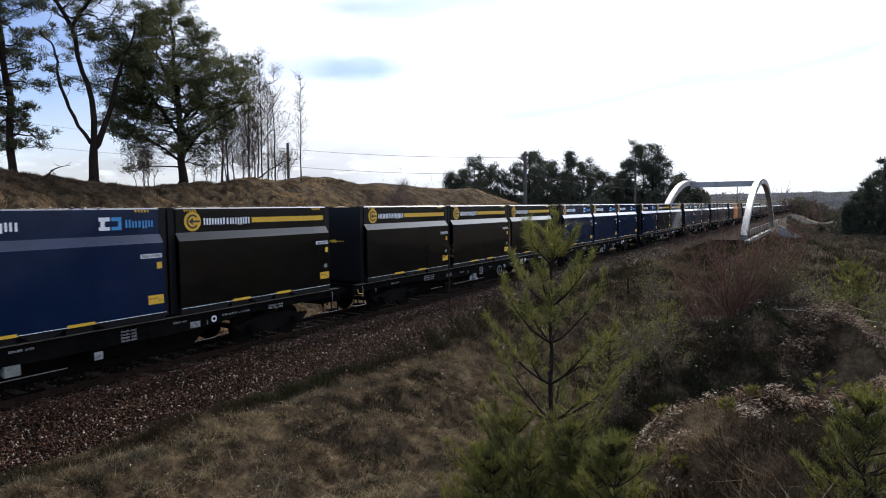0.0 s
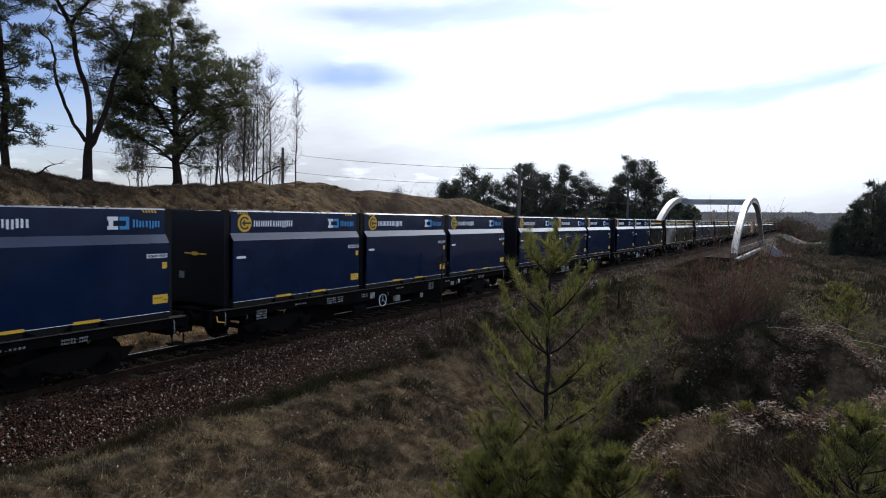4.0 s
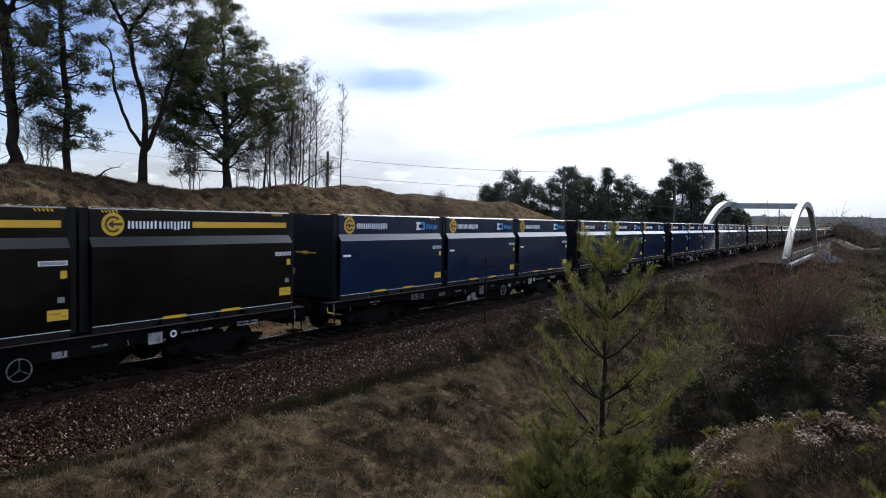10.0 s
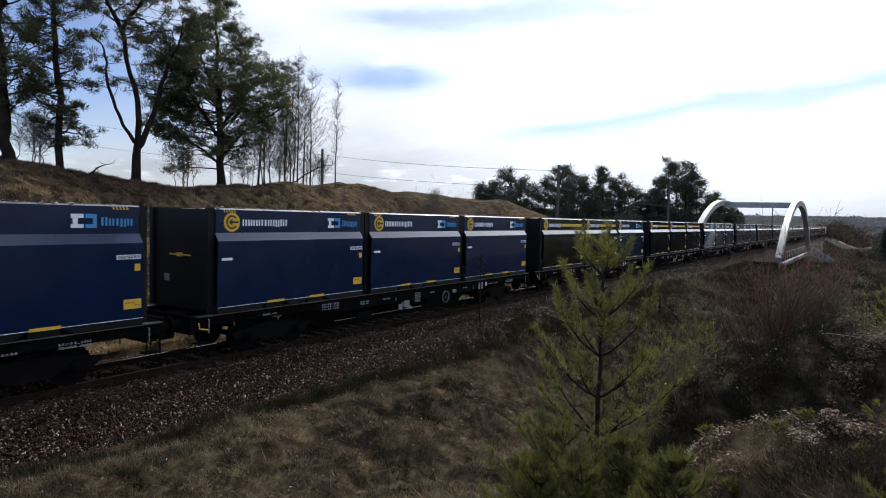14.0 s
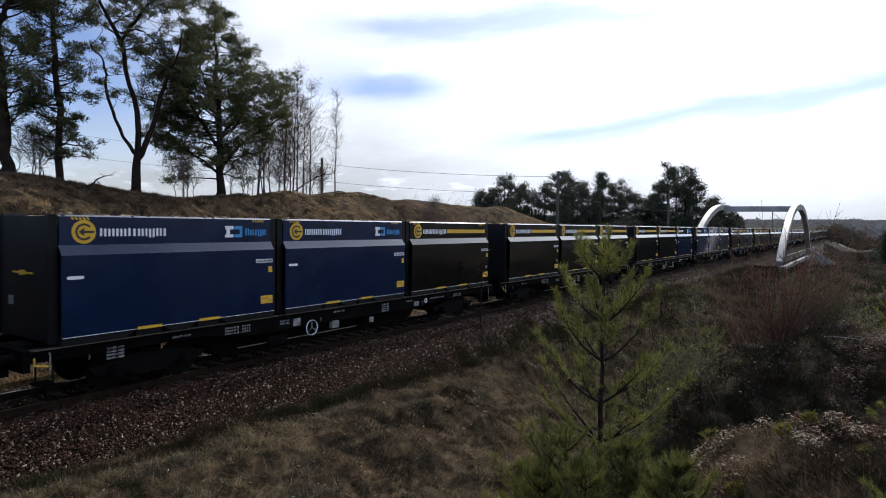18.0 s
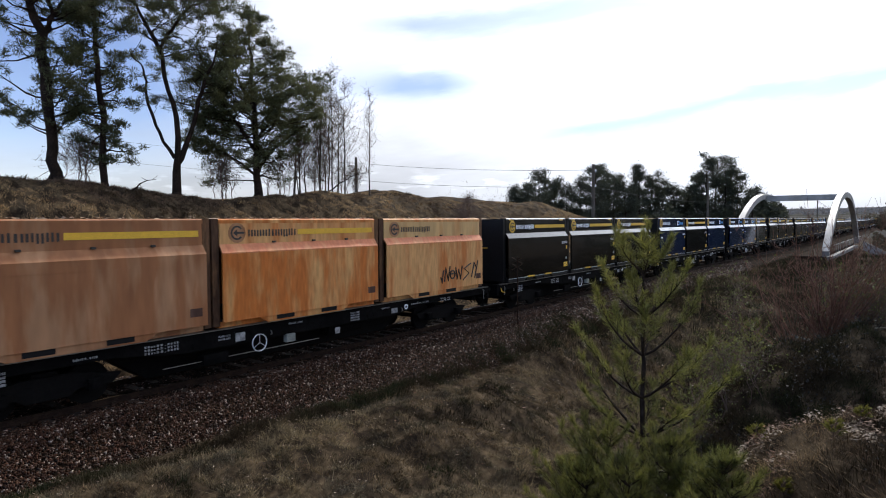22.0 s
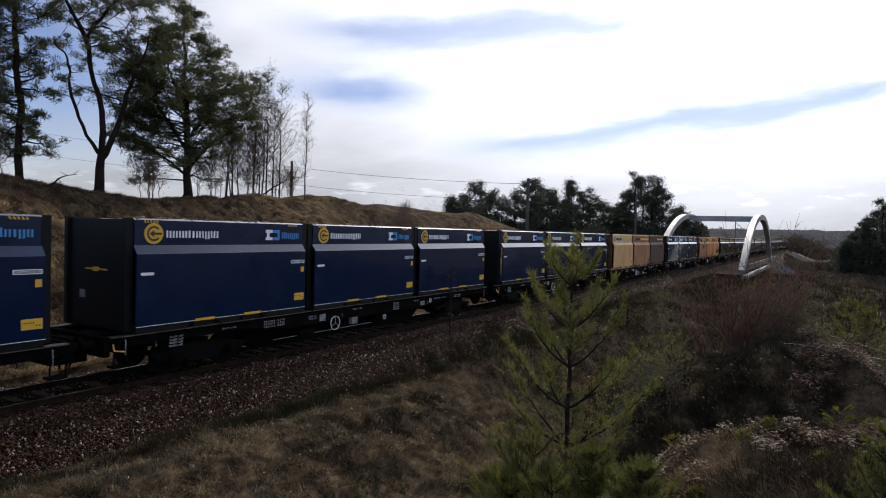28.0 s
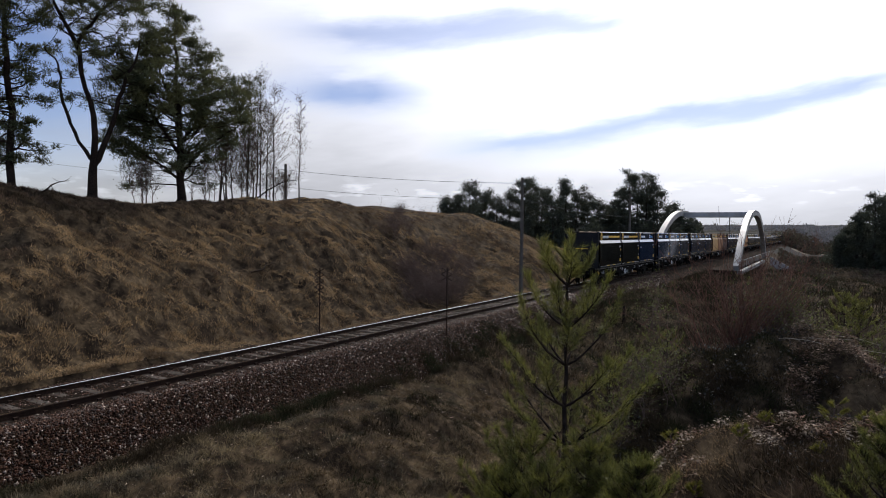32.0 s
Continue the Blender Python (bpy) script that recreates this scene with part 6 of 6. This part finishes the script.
def build_seedlings():
    """yellow-green shoots: little pines just starting, and thin young birches with first leaves"""
    for i, (az, d, h) in enumerate([(-1.6, 7.7, 0.42), (10.4, 8.0, 0.26), (5.0, 7.3, 0.22), (3.2, 7.6, 0.16), (-0.6, 6.9, 0.14), (-3.6, 7.2, 0.18), (8.4, 6.8, 0.2), (26.0, 8.5, 0.2)]):
        x, y = -d * math.sin(radians(az)), d * math.cos(radians(az))
        rs = np.random.RandomState(130 + i)
        t = thing("seedling", "small yellow-green pine seedling on the mound", "seedling", "pine seedlings")
        t.location = (x, y, float(ground_z(x, y)) - 0.02)
        stem, tris = Geo(), []
        stem.tube([(0, 0, 0), (rs.normal(0, .01), 0, h * 0.5), (rs.normal(0, .02), 0, h)], [0.007, 0.006, 0.003], 5)
        for q in range(9):
            f, a = 0.35 + 0.65 * q / 8, q * 2.4
            p0 = Vector((0, 0, h * f * 0.9))
            p1 = p0 + Vector((math.cos(a), math.sin(a), 0.7)) * h * (0.5 - 0.28 * f)
            part("shoot", Geo().tube([p0, p1], [0.004, 0.002], 3), M["twig"], t)
            needles_on(rs, p0.lerp(p1, 0.35), p1, int(60 + 120 * h), 0.05, 0.003, tris)
        part("stem", stem, M["twig"], t)
        part("foliage", fast_tris("foliage", np.concatenate(tris), M["yellowleaf"]), None, t)
    for i, (az, d, h) in enumerate([(12.6, 12.6, 1.5), (11.4, 13.6, 1.7), (13.8, 13.2, 1.3), (10.2, 12.8, 1.3), (14.8, 12.2, 1.1), (-4.2, 15.5, 1.0)]):
        build_bare_tree("young_birch", "thin young birch with first yellow-green leaves", on_ground(-d * math.sin(radians(az)), d * math.cos(radians(az))), h, 0.012, 150 + i, 2, leaf=4, spread=0.42, twigs=5, bark="twig", leafmat="firstleaf")


build_seedlings()


def build_far_woods():
    """belts of low wood and scrub across the valley and along the horizon: past counting"""
    rs = np.random.RandomState(77)
    belts = [("valley_scrub", "dark scrub in the valley beyond the bridge", 13000, (-16, 2.5), (104, 250), 0.6, 0.4), ("valley_wood", "low grey leafless wood across the valley", 9000, (-30, 3.4), (335, 400), 8.0, 0.9),
             ("valley_thicket", "dark young pines crowded in the valley", 5200, (-16, 1.5), (176, 206), 3.0, 0.5),
             ("trackside_wood", "leafless wood beside the far track, greyed as if hazy", 2200, (-1.5, 1.35), (480, 640), 8.0, 1.2), ("horizon_wood", "distant wooded ridge on the horizon, paled as if hazy", 9000, (-80, 75), (900, 2300), 7.0, 3.0),
             ("crest_scrub", "dark scrub behind the crest of the cutting", 1500, (60, 82), (46, 60), 0.8, 0.3),
             ("undergrowth", "dark undergrowth beneath the pines beyond the cutting", 9500, (8.5, 30.5), (118, 140), 11.0, 0.65)]
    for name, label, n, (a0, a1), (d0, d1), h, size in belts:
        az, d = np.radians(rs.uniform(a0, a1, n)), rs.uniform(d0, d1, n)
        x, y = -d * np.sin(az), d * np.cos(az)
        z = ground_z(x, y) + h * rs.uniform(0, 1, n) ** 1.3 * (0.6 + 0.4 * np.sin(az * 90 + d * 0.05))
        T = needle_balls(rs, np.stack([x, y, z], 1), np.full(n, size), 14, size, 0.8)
        thing(name, label, "wood", kind="stuff", data=fast_tris(name, T, M["hazed_farwood" if d0 > 400 else "hazed_needles" if name in ("undergrowth", "valley_thicket") else "scrub"]))


build_far_woods()


def build_sand_track():
    """a pale sandy way that winds over the valley floor"""
    g = Geo()
    az = np.radians(np.linspace(2.0, -1.6, 40))
    d = 296 + 4 * np.sin(np.linspace(0, 7, 40))
    pts = []
    for a, r in zip(az, d):
        for k in range(4):
            q = r + 6.5 * k
            x, y = -q * math.sin(a), q * math.cos(a)
            pts.append((x, y, float(ground_z(x, y)) + 0.08))
    g.add(pts, [(i * 4 + k, i * 4 + k + 1, i * 4 + k + 5, i * 4 + k + 4) for i in range(39) for k in range(3)])
    thing("sand_track", "pale sandy track winding through the valley", "track", kind="structure", data=g.mesh("sand_track", M["sand"], True))


build_sand_track()


def build_deadwood():
    spots = [("fallen branch on the cutting slope", at_az(47.5, -22.8), 3.0, 0.05, 0.1, "bark", 81), ("curled dead limb on the crest of the cutting", at_az(63.0, -29.0), 1.4, 0.05, 0.5, "bark", 82),
             ("dead limb leaning among the birches", at_az(47.2, -29.3), 3.6, 0.05, 0.35, "bark", 83)]
    for az, d, seed in ((0.8, 14.9, 84), (2.4, 14.5, 85), (-1.0, 15.0, 86), (-2.4, 14.7, 89), (1.2, 8.2, 87), (4.6, 9.4, 88)):
        spots.append(("pale dead branch lying on the heather", on_ground(-d * math.sin(radians(az)), d * math.cos(radians(az))), 0.9, 0.009 if d > 10 else 0.008, 0.12, "deadwood", seed))
    for label, at, ln, r, rise, m, seed in spots:
        rs = np.random.RandomState(seed)
        g = Geo()
        flat = 0.3 if m == "deadwood" else 1.0
        tip = limb(g, rs, (0, 0, 0.15), (0.45 if flat == 1 else 0.95, 0.85 if flat == 1 else -0.1, rise), ln, r, -(0.6 if flat == 1 else 2.6) * rise, 7, 0.22 * flat)
        for j in range(2, 7):
            limb(g, rs, tip[j], rs.normal(0, 1, 3) * np.array([1, 1, flat]) + np.array([0, 0, 0.5 * flat * flat]), ln * 0.25 * (0.4 + 0.6 * flat), r * 0.4, 0.2 * flat, 3, 0.2 * flat)
        b = thing("dead_branch", label, "branch", "dead branches", data=g.mesh("dead_branch", M[m], True))
        b.location = at


build_deadwood()


# ---- bridge ----
def build_bridge():
    b = thing("arch_bridge", "pale grey steel arch bridge carrying the railway", "bridge")
    y0, y1, top = 93.8, 146.5, 7.9
    for s, x in ((1, TRACK + 6.0), (-1, TRACK - 5.4)):
        n = 40
        rings = []
        g = Geo()
        for i in range(n + 1):
            f = i / n
            y = y0 + (y1 - y0) * f
            z = -0.6 + (top + 0.35) * (1 - abs(2 * f - 1) ** 2.3)
            rings.append((y, z))
        wide, deep = 0.40, 0.85
        V = []
        for i, (y, z) in enumerate(rings):
            a, c = rings[max(0, i - 1)], rings[min(n, i + 1)]
            ty, tz = c[0] - a[0], c[1] - a[1]
            l = math.hypot(ty, tz)
            ny, nz = -tz / l, ty / l
            for sx, sn in ((-1, -1), (1, -1), (1, 1), (-1, 1)):
                V.append((x + sx * wide, y + sn * deep / 2 * ny, z + sn * deep / 2 * nz))
        g.add(V, [(i * 4 + k, i * 4 + (k + 1) % 4, i * 4 + 4 + (k + 1) % 4, i * 4 + 4 + k) for i in range(n) for k in range(4)] + [(0, 1, 2, 3), (n * 4 + 3, n * 4 + 2, n * 4 + 1, n * 4)])
        part("arch", g, M["bridge"], b, "pale steel box arch")
        part("edge_girder", Geo().box(x - 0.3, x + 0.3, y0 + 4, y1 - 1.5, -1.7, -1.2), M["concrete"], b, "grey edge girder")
        rl = Geo().box(x + s * 0.6, x + s * 0.6 + 0.06, y0 + 2, y1 + 6, 0.40, 0.47)
        rp = part("railing", rl, M["bridge"], b, "pale steel railing")
        for i in range(24):
            yy = y0 + 2.0 + i * 2.5
            part("post", Geo().box(x + s * 0.6, x + s * 0.6 + 0.05, yy, yy + 0.05, -0.6, 0.42), M["bridge"], rp)
    ym = (y0 + y1) / 2 - 1.8
    part("portal_beam", Geo().box(TRACK - 5.0, TRACK + 5.6, ym - 0.6, ym + 0.6, top - 1.05, top - 0.15), M["bridge"], b, "pale crossbeam")
    part("deck", Geo().box(TRACK - 5.55, TRACK + 5.55, y0 - 1, y1 + 1, -1.5, -0.9), M["ballast"], b)
    for y in (y0 - 2.2, y1 + 2.2):
        part("abutment", Geo().box(TRACK - 5.4, TRACK + 5.4, y - 1.2, y + 1.2, -7.5, -2.4), M["concrete"], b, "grey concrete abutment")
    for y, sgn in ((y1 + 1.4, 1),):
        w = Geo().add([(TRACK + 7, y, -0.5), (TRACK + 7, y, -7), (TRACK + 14, y + sgn * 9, -7), (TRACK + 14, y + sgn * 9, -5.0),
                       (TRACK + 7, y + sgn * .5, -0.5), (TRACK + 7, y + sgn * .5, -7), (TRACK + 14, y + sgn * 9.5, -7), (TRACK + 14, y + sgn * 9.5, -5.0)],
                      [(0, 1, 2, 3), (7, 6, 5, 4), (0, 3, 7, 4), (3, 2, 6, 7), (0, 4, 5, 1)])
        part("wing_wall", w, M["concrete"], b, "sloping concrete wing wall")


build_bridge()


# ---- line poles, wires, markers ----
def build_poles():
    spots = [(-17.9, 41.3, 7.75, 0.15), (-17.9, 71.3, 8.3, 0.14), (-17.9, 165, 9.2, 0.13)]
    for x, y, top, r in spots:
        p = thing("line_pole", "grey weathered line pole beside the track", "pole", "line poles")
        p.location = on_ground(x, y)
        z = p.location.z
        part("post", Geo().tube([(0, 0, 0), (0, 0, top - z)], [r, r * 0.75], 10), M["wood"], p)
        part("crossarm", Geo().box(-0.05, 0.05, -0.06, 0.5, top - z - 0.45, top - z - 0.38), M["wood"], p)
        for dz in (0.5, 1.55):
            part("insulator", Geo().tube([(0.16, 0, top - z - dz), (0.16, 0, top - z - dz + 0.14)], [0.05, 0.03], 8), M["white"], p, "small pale insulator")
    p = thing("line_pole", "thin dark pole on the crest of the cutting", "pole", "line poles")
    px, py, pz = on_ground(-40.0, 40.7)
    p.location = (px, py, pz)
    part("post", Geo().tube([(0, 0, 0), (0, 0, 9.6 - pz)], [0.13, 0.11], 8), M["wood"], p)
    ways = [[(-17.8, 41.3, 7.35), (-40, 40.7, 9.1), (-90, 39, 15.6)], [(-17.8, 41.3, 6.2), (-40, 40.7, 7.6), (-90, 39, 12.8)],
            [(-17.8, 41.3, 6.2), (-17.8, 71.3, 5.75), (-17.8, 108, 5.6), (-17.8, 165, 5.6)]]
    for w in ways:
        g = Geo()
        pts = []
        for (a, b) in zip(w[:-1], w[1:]):
            for i in range(12):
                f = i / 12
                pts.append([a[k] + (b[k] - a[k]) * f for k in range(3)])
                pts[-1][2] -= 0.5 * 4 * f * (1 - f) * 0.5
        pts.append(list(w[-1]))
        g.tube(pts, [0.018] * len(pts), 4)
        thing("overhead_wire", "thin overhead wire strung between the poles", "wire", "overhead wires", data=g.mesh("overhead_wire", M["wire"]))
    for az, top, x in ((41.5, 2.27, -18.3), (30.1, 2.4, -13.2)):
        m = thing("marker_post", "thin trackside post with a dark lattice board", "trackside marker", "marker posts")
        y = -x / math.tan(radians(az))
        zb = float(ground_z(x, y)) - 0.1
        m.location = (x, y, zb)
        h = top - zb
        part("post", Geo().tube([(0, 0, 0), (0, 0, h)], [0.028, 0.028], 8), M["rust"], m)
        g = Geo()
        for k in range(4 if x < TRACK else 2):
            z = h - 0.27 * (k + 1)
            for s in (-1, 1):
                g.tube([(-0.25 * s, -0.035 - 0.01 * s, z), (0.25 * s, -0.035 - 0.01 * s, z + 0.25)], [0.02, 0.02], 4)
        part("lattice_board", g, M["rust"], m, "dark crossed strips")
    s = thing("stake", "short dark wooden stake in the bank", "stake")
    s.location = on_ground(-9.5, 36.8)
    part("post", Geo().tube([(0, 0, 0), (0.02, 0, 1.2)], [0.075, 0.065], 8), M["bark"], s)


build_poles()


def motions():
    times = [0, 2, 4, 6, 8, 10, 12, 14, 16, 18, 20, 22, 24, 26, 28, 30, 32]
    for ob, s in TRAIN:
        walk(ob, [(t, pose(TRACK, rear(t) + s, 0)) for t in times])


motions()
